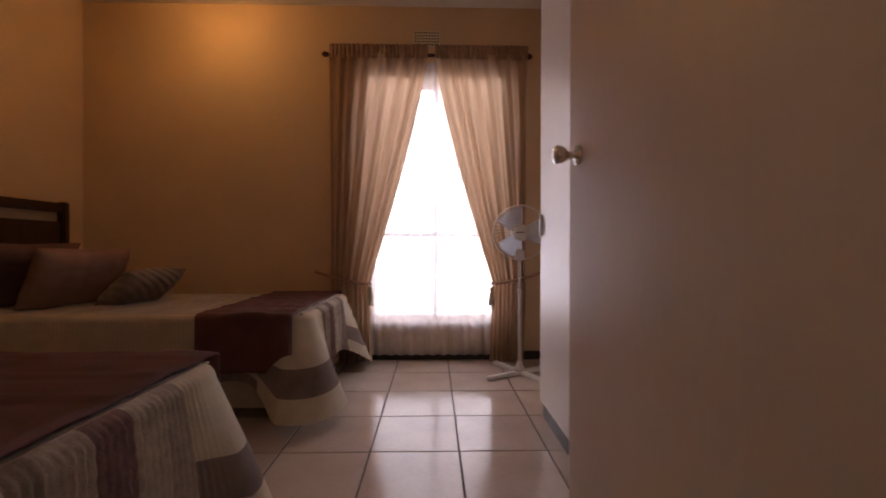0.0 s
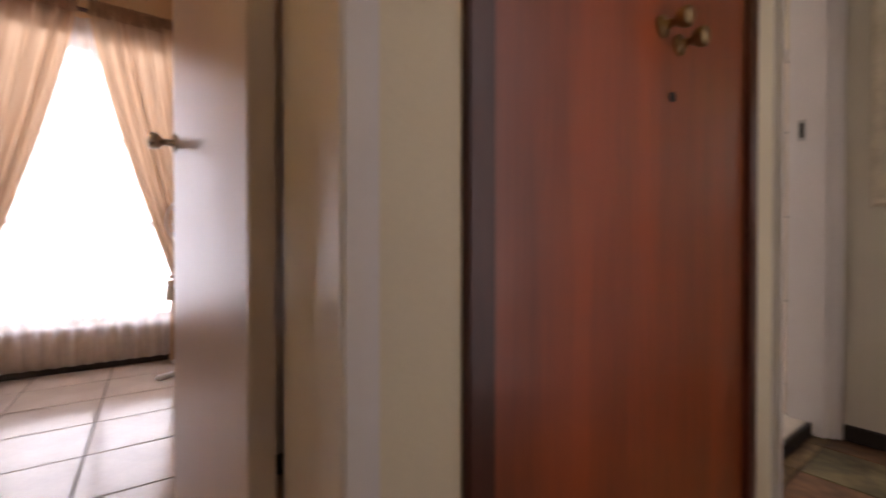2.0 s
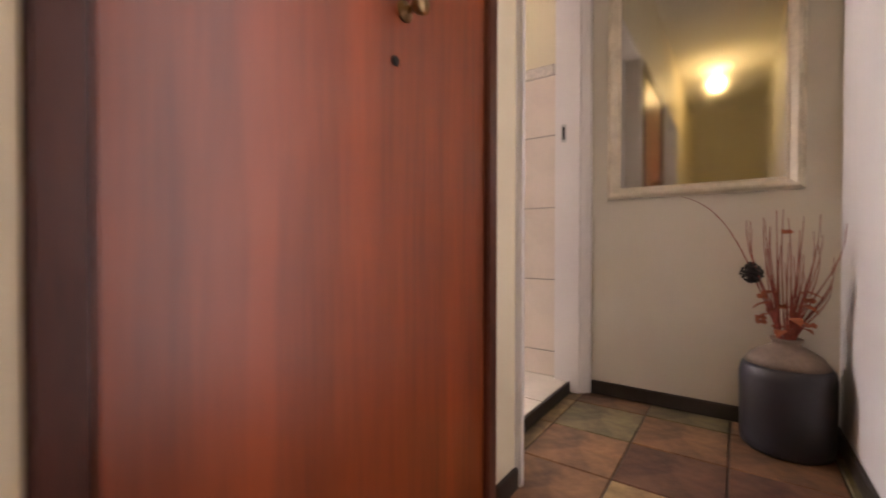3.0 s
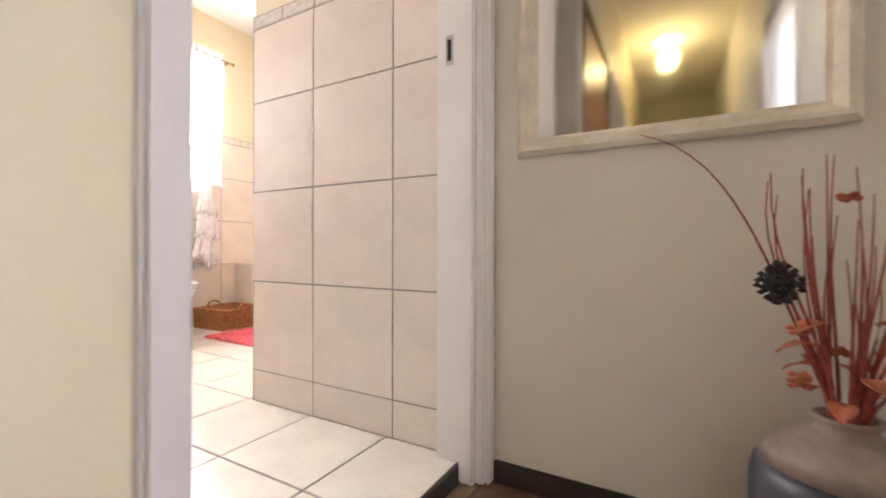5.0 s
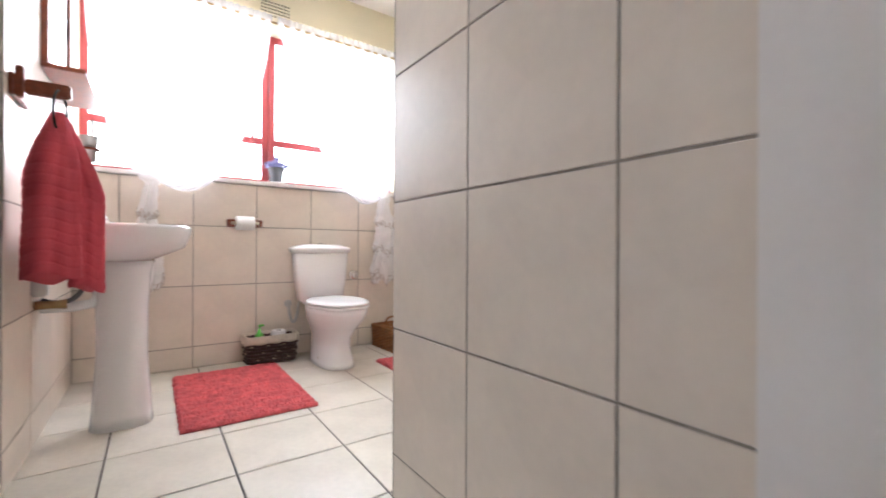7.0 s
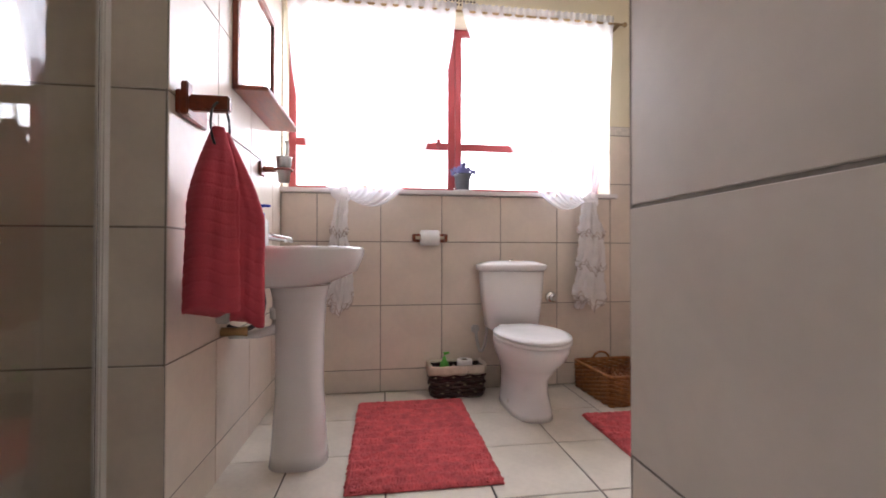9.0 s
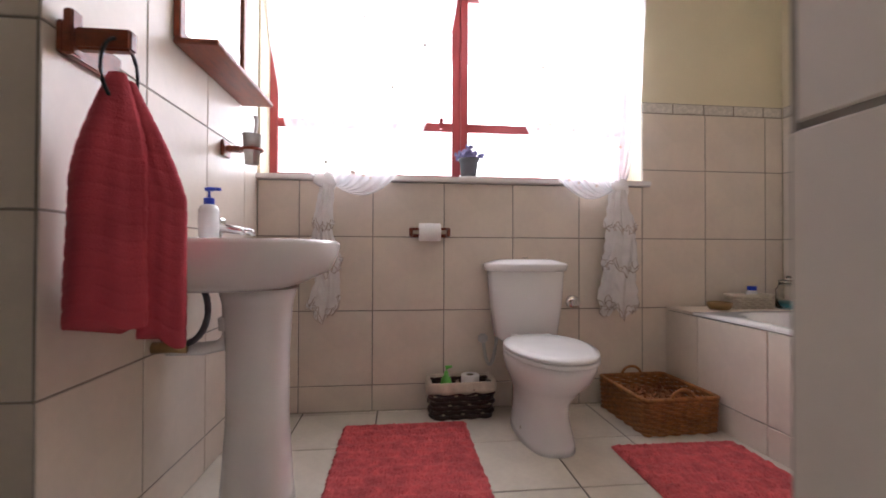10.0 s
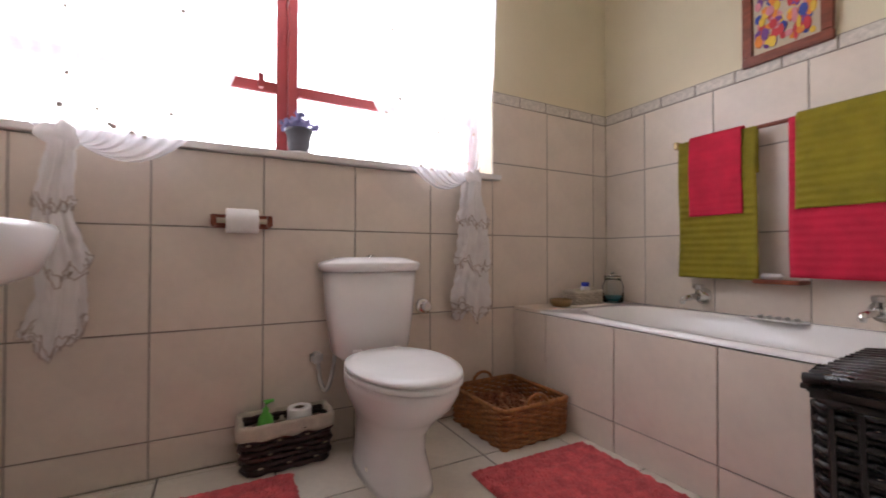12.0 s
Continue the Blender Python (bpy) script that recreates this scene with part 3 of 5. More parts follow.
# pot plant on the sill
plant = thing("potted_plant", "lavender plant in a grey pot on the window sill", "plant", (3.23, 3.93, SILL))
part("saucer", lathe([(0.05, 0), (0.075, 0.004), (0.08, 0.012), (0.07, 0.012), (0.05, 0.006)], 24), PLASTIC, plant, "white saucer", True)
part("pot", lathe([(0.042, 0.007), (0.046, 0.03), (0.056, 0.11), (0.062, 0.112), (0.062, 0.128), (0.054, 0.128), (0.05, 0.10)], 24), GREYP, plant, "", True)
bm = bmesh.new()
for k in range(90):
    a, r = random.uniform(0, 6.28), random.uniform(0, 0.095)
    h = 0.13 + random.uniform(0.01, 0.075) * (1.15 - r / 0.1)
    p = Vector((r * math.cos(a), r * math.sin(a) * 0.8, h))
    tube([(p.x * 0.4, p.y * 0.4, 0.11), p * 0.98], 0.0015, 4, bm)
    lathe([(0.002, -0.012), (0.008, -0.004), (0.007, 0.004), (0.002, 0.012)], 5, p, bm)
part("flowers", bm, LAVENDER, plant, "pale lavender blooms")

# ---------- toilet ----------
TX = 3.518
wc = thing("toilet", "white close-coupled toilet with its lid closed", "toilet", (TX, 3.86, 0))
part("pedestal", rings([oval(0, -0.36, 0.0, 0.126, 0.26, 44, 2.6, 0.25), oval(0, -0.36, 0.03, 0.121, 0.255, 44, 2.6, 0.24), oval(0, -0.35, 0.13, 0.110, 0.215, 44, 2.5, 0.23), oval(0, -0.36, 0.20, 0.114, 0.215, 44, 2.4, 0.24),
                        oval(0, -0.39, 0.27, 0.146, 0.255, 44, 2.3, 0.26), oval(0, -0.43, 0.335, 0.180, 0.30, 44, 2.2, 0.27), oval(0, -0.445, 0.385, 0.194, 0.322, 44, 2.1, 0.28),
                        oval(0, -0.445, 0.412, 0.195, 0.325, 44, 2.1, 0.28), oval(0, -0.445, 0.418, 0.182, 0.31, 44, 2.1, 0.27)]), PORC, wc, "", True)
part("seat", rings([oval(0, -0.46, 0.419, 0.196, 0.318, 44, 2.1, 0.235), oval(0, -0.46, 0.423, 0.203, 0.325, 44, 2.1, 0.24), oval(0, -0.46, 0.434, 0.203, 0.325, 44, 2.1, 0.24), oval(0, -0.46, 0.438, 0.197, 0.319, 44, 2.1, 0.235)]), PLASTIC, wc, "white plastic seat", True)
part("lid", rings([oval(0, -0.46, 0.4415, 0.196, 0.318, 44, 2.1, 0.235), oval(0, -0.46, 0.446, 0.203, 0.325, 44, 2.1, 0.24), oval(0, -0.46, 0.458, 0.199, 0.319, 44, 2.1, 0.235), oval(0, -0.46, 0.466, 0.17, 0.28, 44, 2.1, 0.21), oval(0, -0.46, 0.469, 0.09, 0.16, 44, 2.1, 0.12), oval(0, -0.46, 0.4695, 0.02, 0.04, 44, 2.1, 0.03)]), PLASTIC, wc, "white closed lid", True)
for sx in (-0.09, 0.09):
    part("hinge", tube([(sx - 0.02, -0.212, 0.448), (sx + 0.02, -0.212, 0.448)], 0.011, 10), PLASTIC, wc)
part("cistern", rings([oval(0, -0.105, 0.40, 0.13, 0.07, 40, 5), oval(0, -0.105, 0.43, 0.168, 0.088, 40, 5), oval(0, -0.105, 0.60, 0.192, 0.097, 40, 5), oval(0, -0.105, 0.785, 0.205, 0.100, 40, 5)]), PORC, wc, "", True)
part("cistern_lid", rings([oval(0, -0.107, 0.787, 0.208, 0.100, 40, 4), oval(0, -0.107, 0.792, 0.222, 0.106, 40, 4), oval(0, -0.107, 0.822, 0.226, 0.108, 40, 5), oval(0, -0.107, 0.830, 0.218, 0.102, 40, 5), oval(0, -0.107, 0.850, 0.150, 0.070, 40, 4), oval(0, -0.107, 0.852, 0.13, 0.058, 40, 4), oval(0, -0.107, 0.848, 0.06, 0.03, 40, 2.2)]), PORC, wc, "domed white cistern lid", True)
part("flush_button", lathe([(0.022, 0.843), (0.022, 0.852), (0.012, 0.855)], 18, (0, -0.107, 0.004)), CHROME, wc, "chrome flush button", True)
part("button_half", box(-0.014, 0.014, -0.114, -0.106, 0.8595, 0.861), BLACKM, wc)
part("inlet_hose", tube([bez((-0.15, -0.07, 0.43), (-0.17, -0.08, 0.22), (-0.21, -0.06, 0.2), (-0.215, -0.012, 0.40), i / 14) for i in range(15)], 0.010, 8), STEEL, wc, "braided inlet hose", True)
part("angle_valve", box(-0.245, -0.195, -0.045, -0.002, 0.375, 0.425, 0.010), STEEL, wc, "small angle valve")
part("foot_bolt", lathe([(0.012, 0), (0.009, 0.008)], 10), CHROME, wc).matrix_local = pose(-0.11, -0.42, 0.055, 0, -90, 0)
fv = thing("wall_tap", "round chrome shut-off tap on the tiled wall", "tap", (3.835, BN - 0.001, 0.60))
part("rose", lathe([(0.04, 0), (0.04, 0.006), (0.03, 0.014)], 22), CHROME, fv, "", True).matrix_local = pose(0, 0, 0, 90)
part("handle", lathe([(0.012, 0.01), (0.012, 0.03), (0.026, 0.036), (0.028, 0.055), (0.02, 0.062)], 10), CHROME, fv, "", False).matrix_local = pose(0, 0, 0, 90)

# ---------- basin ----------
bs = thing("pedestal_basin", "white porcelain basin on a tall pedestal", "basin", (BW, 3.0, 0.022))


def dshape(z, d, w, inset=0.0, n=40):
    """A basin outline: straight along the wall, round in front."""
    pts = []
    for i in range(n):
        t = 2 * math.pi * i / n
        c, s = math.cos(t), math.sin(t)
        x = d / 2 + (d / 2 - inset) * math.copysign(abs(c) ** (2 / (2.3 if c > 0 else 6)), c)
        pts.append((x + 0.001, (w - inset) * math.copysign(abs(s) ** (2 / 2.8), s), z))
    return pts


part("bowl", rings([dshape(0.735, 0.35, 0.13), dshape(0.75, 0.42, 0.17), dshape(0.80, 0.53, 0.245), dshape(0.85, 0.55, 0.272), dshape(0.888, 0.56, 0.28), dshape(0.902, 0.555, 0.276), dshape(0.904, 0.545, 0.268, 0.01),
                    dshape(0.895, 0.535, 0.26, 0.035), dshape(0.86, 0.515, 0.25, 0.08), dshape(0.80, 0.50, 0.22, 0.12), dshape(0.785, 0.45, 0.18, 0.15)]), PORC, bs, "", True)
part("pedestal", rings([oval(0.285, 0.02, -0.022, 0.122, 0.115, 36, 2.8), oval(0.285, 0.02, 0.03, 0.115, 0.108, 36, 2.8), oval(0.285, 0.02, 0.30, 0.099, 0.094, 36, 2.6), oval(0.285, 0.02, 0.52, 0.100, 0.095, 36, 2.6), oval(0.285, 0.02, 0.68, 0.110, 0.105, 36, 2.6), oval(0.285, 0.02, 0.742, 0.124, 0.12, 36, 2.6)]), PORC, bs, "flared white pedestal", True)
part("seal", rings([oval(0.285, 0.02, 0.738, 0.126, 0.122, 36, 2.6), oval(0.285, 0.02, 0.742, 0.126, 0.122, 36, 2.6)]), GROUT, bs)
part("waste_trap", tube([(0.20, -0.02, 0.74), (0.20, -0.02, 0.60), (0.18, -0.03, 0.55), (0.12, -0.03, 0.54), (0.01, -0.03, 0.54)], 0.022, 12), PLASTIC, bs, "white waste pipe", True)
part("wall_bracket", box(0.001, 0.05, -0.16, -0.11, 0.60, 0.72, 0.006), STEEL, bs, "dull metal bracket")
part("supply_pipe", tube([(0.004, -0.10, 0.56), (0.06, -0.10, 0.56), (0.10, -0.09, 0.56)], [0.02, 0.016, 0.022], 10), BRASS, bs, "dull brass stop valve", True)
part("trap_nut", lathe([(0.032, 0.60), (0.034, 0.64), (0.028, 0.645)], 14, (0.20, -0.02, 0)), PLASTIC, bs)
part("supply_hose", tube([bez((0.02, -0.08, 0.58), (0.14, -0.10, 0.52), (0.20, -0.09, 0.66), (0.13, -0.07, 0.76), i / 14) for i in range(15)], 0.010, 8), GREYP, bs, "dark grey flexible hose", True)
for dy in (0.06, 0.17):
    tp = part("basin_tap", tube([(0.09, dy, 0.90), (0.09, dy, 0.945), (0.11, dy, 0.958), (0.21, dy, 0.94), (0.215, dy, 0.925)], [0.018, 0.015, 0.014, 0.011, 0.009], 12), CHROME, bs, "chrome pillar tap", True)
    part("tap_head", lathe([(0.012, 0.95), (0.024, 0.962), (0.026, 0.985), (0.016, 0.992)], 8, (0.085, dy, 0)), CHROME, tp, "fluted chrome tap head")
sd = thing("soap_dispenser", "white pump bottle with a blue pump on the basin", "bottle", (2.165, 3.02, 0.925))
part("bottle", lathe([(0.030, 0), (0.033, 0.004), (0.033, 0.105), (0.026, 0.12), (0.014, 0.126)], 24), PLASTIC, sd, "", True)
part("collar", lathe([(0.017, 0.126), (0.017, 0.146), (0.008, 0.15)], 18), BLUEP, sd, "blue collar")
part("pump", tube([(0, 0, 0.15), (0, 0, 0.175), (0.0, -0.01, 0.179), (0.045, -0.02, 0.176)], 0.006, 8), BLUEP, sd, "blue pump spout")
part("pump_head", lathe([(0.013, 0.172), (0.015, 0.182), (0.004, 0.184)], 14), BLUEP, sd)

# ---------- basin wall fittings ----------
tr = thing("towel_ring", "red-brown wooden towel bracket with a metal ring", "towel holder", (BW, 2.515, 1.335))
part("back_plate", box(0.001, 0.018, 0.0, 0.20, 0.0, 0.075, 0.004), REDWOOD, tr)
part("end_block", box(0.0185, 0.04, -0.004, 0.03, -0.005, 0.10, 0.004), REDWOOD, tr)
part("arm", box(0.0405, 0.16, 0.0, 0.028, 0.01, 0.06, 0.005), REDWOOD, tr)
part("ring", tube([(0.130 + 0.012 * math.cos(a), 0.014 + 0.045 * math.cos(a), -0.035 + 0.075 * math.sin(a)) for a in [i * math.pi / 14 for i in range(28)]], 0.0040, 8, closed=True), BLACKM, tr, "thin metal ring", True)


def hung_towel(cx, cy, ztop, zbot):
    """A towel drawn through a ring: round shoulders, a broad front fall and a narrower one behind it."""
    e = thing("hand_towel", "rose red terry hand towel hanging from the ring", "towel", (cx, cy, 0))
    for k, (off, wd, dep, back, drop) in enumerate(((-0.028, 0.078, 0.055, 0.0, 0.0), (0.068, 0.050, 0.050, 0.062, 0.032))):
        def fall(u, v):
            a = u * 2 * math.pi
            q = min(1, v / 0.42)
            grow = 0.24 + 0.62 * math.sin(q * math.pi / 2) + 0.14 * v
            crease = 0.15 * math.sin(a * 3 + 0.6 + k + v * 0.8) + 0.045 * math.sin(a * 7 + 2 * k + v * 1.5) + 0.05 * wob(u * 5, v * 3, k, 1.0)
            band = v * 15.0
            rib = -0.035 * math.exp(-((band - round(band)) / 0.10) ** 2)
            r = 1 + crease * min(1, v * 4) + rib
            z = ztop + 0.012 * (1 - k) - (ztop - zbot + drop) * v - 0.016 * math.sin(a + k) * v + 0.010 * v * math.sin(a * 3)
            return (off * min(1, 0.15 + v * 2.0) + wd * grow * r * math.cos(a), back * min(1, 0.3 + v * 1.5) + dep * grow * r * math.sin(a), z)
        bm = sheet(fall, 84, 150)
        bmesh.ops.remove_doubles(bm, verts=bm.verts, dist=0.0002)
        bmesh.ops.holes_fill(bm, edges=[x for x in bm.edges if x.is_boundary])
        part("fall", bm, ROSE, e, "", True)
    return e


hung_towel(BW + 0.128, 2.53, 1.285, 0.700)

mc = thing("shelf_mirror", "wall mirror in a red-brown wooden frame with a shelf", "mirror", (BW, 3.0, 1.60))
part("shelf", box(0.001, 0.15, 0.0, 0.62, 0.0, 0.02, 0.003), REDWOOD, mc)
for a, b, c, d in ((0.0, 0.04, 0.021, 0.62), (0.58, 0.62, 0.021, 0.62), (0.041, 0.579, 0.021, 0.055), (0.041, 0.579, 0.58, 0.62)):
    part("frame_strip", box(0.001, 0.025, a, b, c, d, 0.003), REDWOOD, mc)
part("mirror_pane", box(0.006, 0.014, 0.041, 0.579, 0.056, 0.579), MIRROR, mc, "mirror glass")
th = thing("tumbler_holder", "steel tumbler with a toothbrush in a wooden holder", "holder", (BW, 3.42, 1.34))
part("back_plate", box(0.001, 0.016, -0.04, 0.04, -0.035, 0.035, 0.004), REDWOOD, th)
part("arm", box(0.0165, 0.077, -0.022, 0.022, -0.012, 0.012, 0.004), REDWOOD, th)
part("holder_ring", tube([(0.120 + 0.042 * math.cos(a), 0.042 * math.sin(a), 0) for a in [i * math.pi / 12 for i in range(24)]], 0.007, 8, closed=True), REDWOOD, th)
part("tumbler", lathe([(0.028, -0.065), (0.040, 0.065), (0.043, 0.067), (0.038, 0.065), (0.026, -0.05)], 24, (0.120, 0, 0)), STEEL, th, "steel tumbler", True)
part("toothbrush", tube([(0.122, 0, -0.03), (0.136, 0.012, 0.13), (0.130, 0.012, 0.155)], [0.006, 0.008, 0.011], 8), PLASTIC, th, "pale toothbrush")

tph = thing("toilet_roll_holder", "red-brown wooden toilet roll holder with a white roll", "holder", (2.99, BN, 1.0))
part("back_plate", box(-0.11, 0.11, -0.014, -0.001, -0.028, 0.028, 0.004), REDWOOD, tph)
for s in (-1, 1):
    part("arm", box(s * 0.104 - 0.010, s * 0.104 + 0.010, -0.075, -0.0145, -0.024, 0.024, 0.004), REDWOOD, tph)
part("spindle", tube([(-0.093, -0.055, 0), (0.093, -0.055, 0)], 0.011, 12), IVORY, tph)


def paper_roll(name, label, m, length=0.11, r=0.05):
    e = thing(name, label, "toilet roll")
    part("paper", rings([[(ra * math.cos(2 * math.pi * i / 28), ra * math.sin(2 * math.pi * i / 28), z) for i in range(28)] for ra, z in ((0.021, 0), (r - 0.003, 0), (r, 0.004), (r, length - 0.004), (r - 0.003, length), (0.021, length), (0.02, 0.004))], (False, False)), PAPER, e, "", True)
    part("core", rings([[(ra * math.cos(2 * math.pi * i / 20), ra * math.sin(2 * math.pi * i / 20), z) for i in range(20)] for ra, z in ((0.0195, 0.002), (0.0195, length - 0.002), (0.0185, length - 0.002), (0.0185, 0.002))], (False, False)), VASET, e, "cardboard core")
    e.matrix_world = m
    return e


paper_roll("toilet_roll", "white toilet roll on the wooden holder", pose(2.93, BN - 0.055 - 0.001, 1.0, 0, 90, 0), 0.12)


# ---------- baskets ----------
def rrect(w, d, r, n):
    """Points round a rectangle with round corners, n of them, with outward normals."""
    out = []
    per = []
    for cx, cy, a0 in ((w - r, d - r, 0), (-w + r, d - r, 90), (-w + r, -d + r, 180), (w - r, -d + r, 270)):
        for i in range(7):
            a = radians(a0 + 15 * i)
            per.append(Vector((cx + r * math.cos(a), cy + r * math.sin(a), 0)))
    L = [(per[(i + 1) % len(per)] - per[i]).length for i in range(len(per))]
    tot = sum(L)
    for k in range(n):
        s, i = tot * k / n, 0
        while s > L[i] and i < len(L) - 1:
            s -= L[i]
            i += 1
        p = per[i].lerp(per[(i + 1) % len(per)], s / max(L[i], 1e-6))
        t = (per[(i + 1) % len(per)] - per[i]).normalized()
        out.append((p, Vector((t.y, -t.x, 0))))
    return out


def basket(e, w, d, h, rows, material, stakes=44, taper=0.9, rr=0.03):
    """Woven sides: each row goes in and out round the stakes."""
    part("base", box(-w * taper, w * taper, -d * taper, d * taper, 0.0, 0.012, 0.004), material, e)
    n = stakes * 3
    pitch = h / rows
    for k in range(rows):
        f = taper + (1 - taper) * (k + 0.5) / rows
        pts = [p * f + o * (0.006 * math.sin(math.pi * (i / 3 + k))) + Vector((0, 0, pitch * (k + 0.5) + 0.002 * wob(i * 0.3, k, w))) for i, (p, o) in enumerate(rrect(w, d, rr, n))]
        part("woven_band", tube(pts, pitch * 0.56, 5, closed=True), material, e, "", True)
    pts = [p + Vector((0, 0, h + 0.004)) for p, o in rrect(w, d, rr, 60)]
    part("rim", tube(pts, 0.011, 8, closed=True), material, e, "thick plaited rim", True)


b1 = thing("lined_basket", "dark wicker basket with a cream cloth lining", "basket", (3.16, 3.775, 0), 3)
basket(b1, 0.17, 0.08, 0.17, 7, DWICK, 22, 0.94)
for k in range(26):
    p, o = rrect(0.17, 0.08, 0.03, 26)[k]
    z = 0.035 + 0.024 * 2 * (k % 3)
    q = part("pale_stitch", box(-0.009, 0.009, -0.003, 0.003, -0.003, 0.003, 0.0012), IVORY, b1)
    q.matrix_local = Matrix.Translation(p * 0.96 + o * 0.021 + Vector((0, 0, z))) @ pose(0, 0, 0, 0, 0, math.degrees(math.atan2(o.y, o.x)) + 90)


def liner(u, v):
    pr = rrect(0.172, 0.083, 0.03, 80)
    p, o = pr[int(u * 80) % 80]
    w = 0.003 * math.sin(u * 90) + 0.004 * wob(u * 9, v, 1)
    prof = ((-0.014, 0.03), (-0.012, 0.12), (-0.006, 0.195), (0.012, 0.20), (0.017, 0.175), (0.018, 0.142))
    i = min(4, int(v * 5))
    f = v * 5 - i
    a = prof[i][0] * (1 - f) + prof[i + 1][0] * f
    z = prof[i][1] * (1 - f) + prof[i + 1][1] * f
    return p + o * (a + w) + Vector((0, 0, z + 0.004 * math.sin(u * 60) * (v > 0.9)))


part("lining", sheet(liner, 80, 10, 0.002), LINEN, b1, "cream cloth lining folded over the rim", True)
part("filling", box(-0.14, 0.14, -0.055, 0.055, 0.06, 0.115, 0.02), TAUPE, b1, "dark cloth inside")
paper_roll("toilet_roll", "white toilet roll standing in the basket", pose(3.215, 3.775, 0.116, 0, 0, 0), 0.10)
gb = thing("green_bottle", "translucent green spray bottle in the basket", "bottle", (3.08, 3.76, 0.116))
part("bottle", lathe([(0.03, 0), (0.032, 0.06), (0.026, 0.085), (0.012, 0.105), (0.012, 0.12)], 18), GREEN, gb, "", True)
part("trigger", tube([(0, 0, 0.12), (0, 0, 0.145), (0.03, -0.01, 0.152)], [0.010, 0.012, 0.006], 8), GREEN, gb, "green trigger")

b2 = thing("wicker_tray_basket", "honey brown wicker basket with handles beside the bath", "basket", (4.195, 3.615, 0), 2)
basket(b2, 0.20, 0.215, 0.17, 14, WICKER, 40, 0.97, 0.02)
for s in (-1, 1):
    part("handle", tube([(0.06 * math.cos(a), s * 0.215, 0.172 + 0.05 * math.sin(a)) for a in [i * math.pi / 12 for i in range(13)]], 0.008, 8), WICKER, b2, "looped wicker handle", True)
bm = bmesh.new()
for k in range(420):
    x, y = random.uniform(-0.165, 0.165), random.uniform(-0.185, 0.185)
    b = bmesh.new()
    bmesh.ops.create_icosphere(b, subdivisions=1, radius=random.uniform(0.008, 0.02))
    bmesh.ops.transform(b, matrix=pose(x, y, 0.10 + random.uniform(-0.015, 0.03) + 0.02 * wob(x, y, 3, 6), random.uniform(0, 180), random.uniform(0, 180), 0) @ Matrix.Diagonal((1, 0.8, 0.35, 1)), verts=b.verts)
    join(bm, b)
tagged(part("dried_petals", bm, POTPOURRI, b2, "heap of dried brown petals"), kind="stuff")
part("inner_tray", box(-0.185, 0.185, -0.2, 0.2, 0.0125, 0.095, 0.004), WICKER, b2)

hp = thing("laundry_hamper", "black wicker laundry hamper with a hinged lid", "hamper", (4.20, 2.14, 0), 4)
basket(hp, 0.205, 0.185, 0.565, 38, BWICK, 34, 0.92, 0.03)
for k, (p, o) in enumerate(rrect(0.207, 0.187, 0.03, 34)):
    part("stake", tube([p * 0.92 + o * 0.004 + Vector((0, 0, 0.01)), p * 0.96 + o * 0.006 + Vector((0, 0, 0.29)), p + o * 0.004 + Vector((0, 0, 0.56))], 0.007, 6), BWICK, hp)
hl = part("lid", box(-0.225, 0.225, -0.205, 0.205, 0.572, 0.612, 0.015), BWICK, hp, "domed black wicker lid")
for k in range(12):
    part("lid_strand", tube([(-0.215 + 0.039 * k, -0.198, 0.611), (-0.215 + 0.039 * k, -0.1, 0.621), (-0.215 + 0.039 * k, 0.1, 0.621), (-0.215 + 0.039 * k, 0.198, 0.611)], 0.012, 6), BWICK, hl, "", True)
part("latch", tube([(-0.08, 0.206, 0.615), (-0.08, 0.222, 0.60), (-0.08, 0.212, 0.54)], 0.006, 6), BWICK, hp)


# ---------- mats ----------
def pile_mat(label, x0, x1, y0, y1, rz):
    e = thing("bath_mat", label, "bath mat", ((x0 + x1) / 2, (y0 + y1) / 2, 0), rz, "bath mats")
    w, d = (x1 - x0) / 2, (y1 - y0) / 2
    part("backing", box(-w, w, -d, d, 0.001, 0.006, 0.002), CORAL, e)

    def top(u, v):
        x, y = -w + 2 * w * u, -d + 2 * d * v
        edge = min(u, 1 - u, v, 1 - v)
        jit = 0.008 * random.uniform(-1, 1) if edge < 0.002 else 0
        z = 0.007 + (0.010 + 0.008 * random.random() + 0.004 * math.sin(y * 90)) * min(1, edge * 60 + 0.05)
        return (x + jit, y + jit, z)
    part("tufted_top", sheet(top, 90, 110), CORAL, e, "short shaggy coral pile")
    return e


pile_mat("coral red shaggy mat in front of the basin", 2.55, 3.165, 2.70, 3.635, 0)
pile_mat("coral red shaggy mat in front of the bath", 3.775, 4.365, 2.42, 3.30, -1)

# ---------- bath ----------
TXF = 4.425
tub = thing("bathtub", "white built-in bath with a beige tiled apron", "bath", (0, 0, 0))
part("apron_core", box(TXF + 0.008, TXF + 0.05, BS, BN - 0.001, 0.0, 0.545), GROUT, tub)
y0, y1 = BS + 0.03, BN - 0.26
cy = (y0 + y1) / 2


def tubring(z, wx, wy, p=3.5):
    return oval((TXF + BE) / 2, cy, z, wx, wy, 56, p)


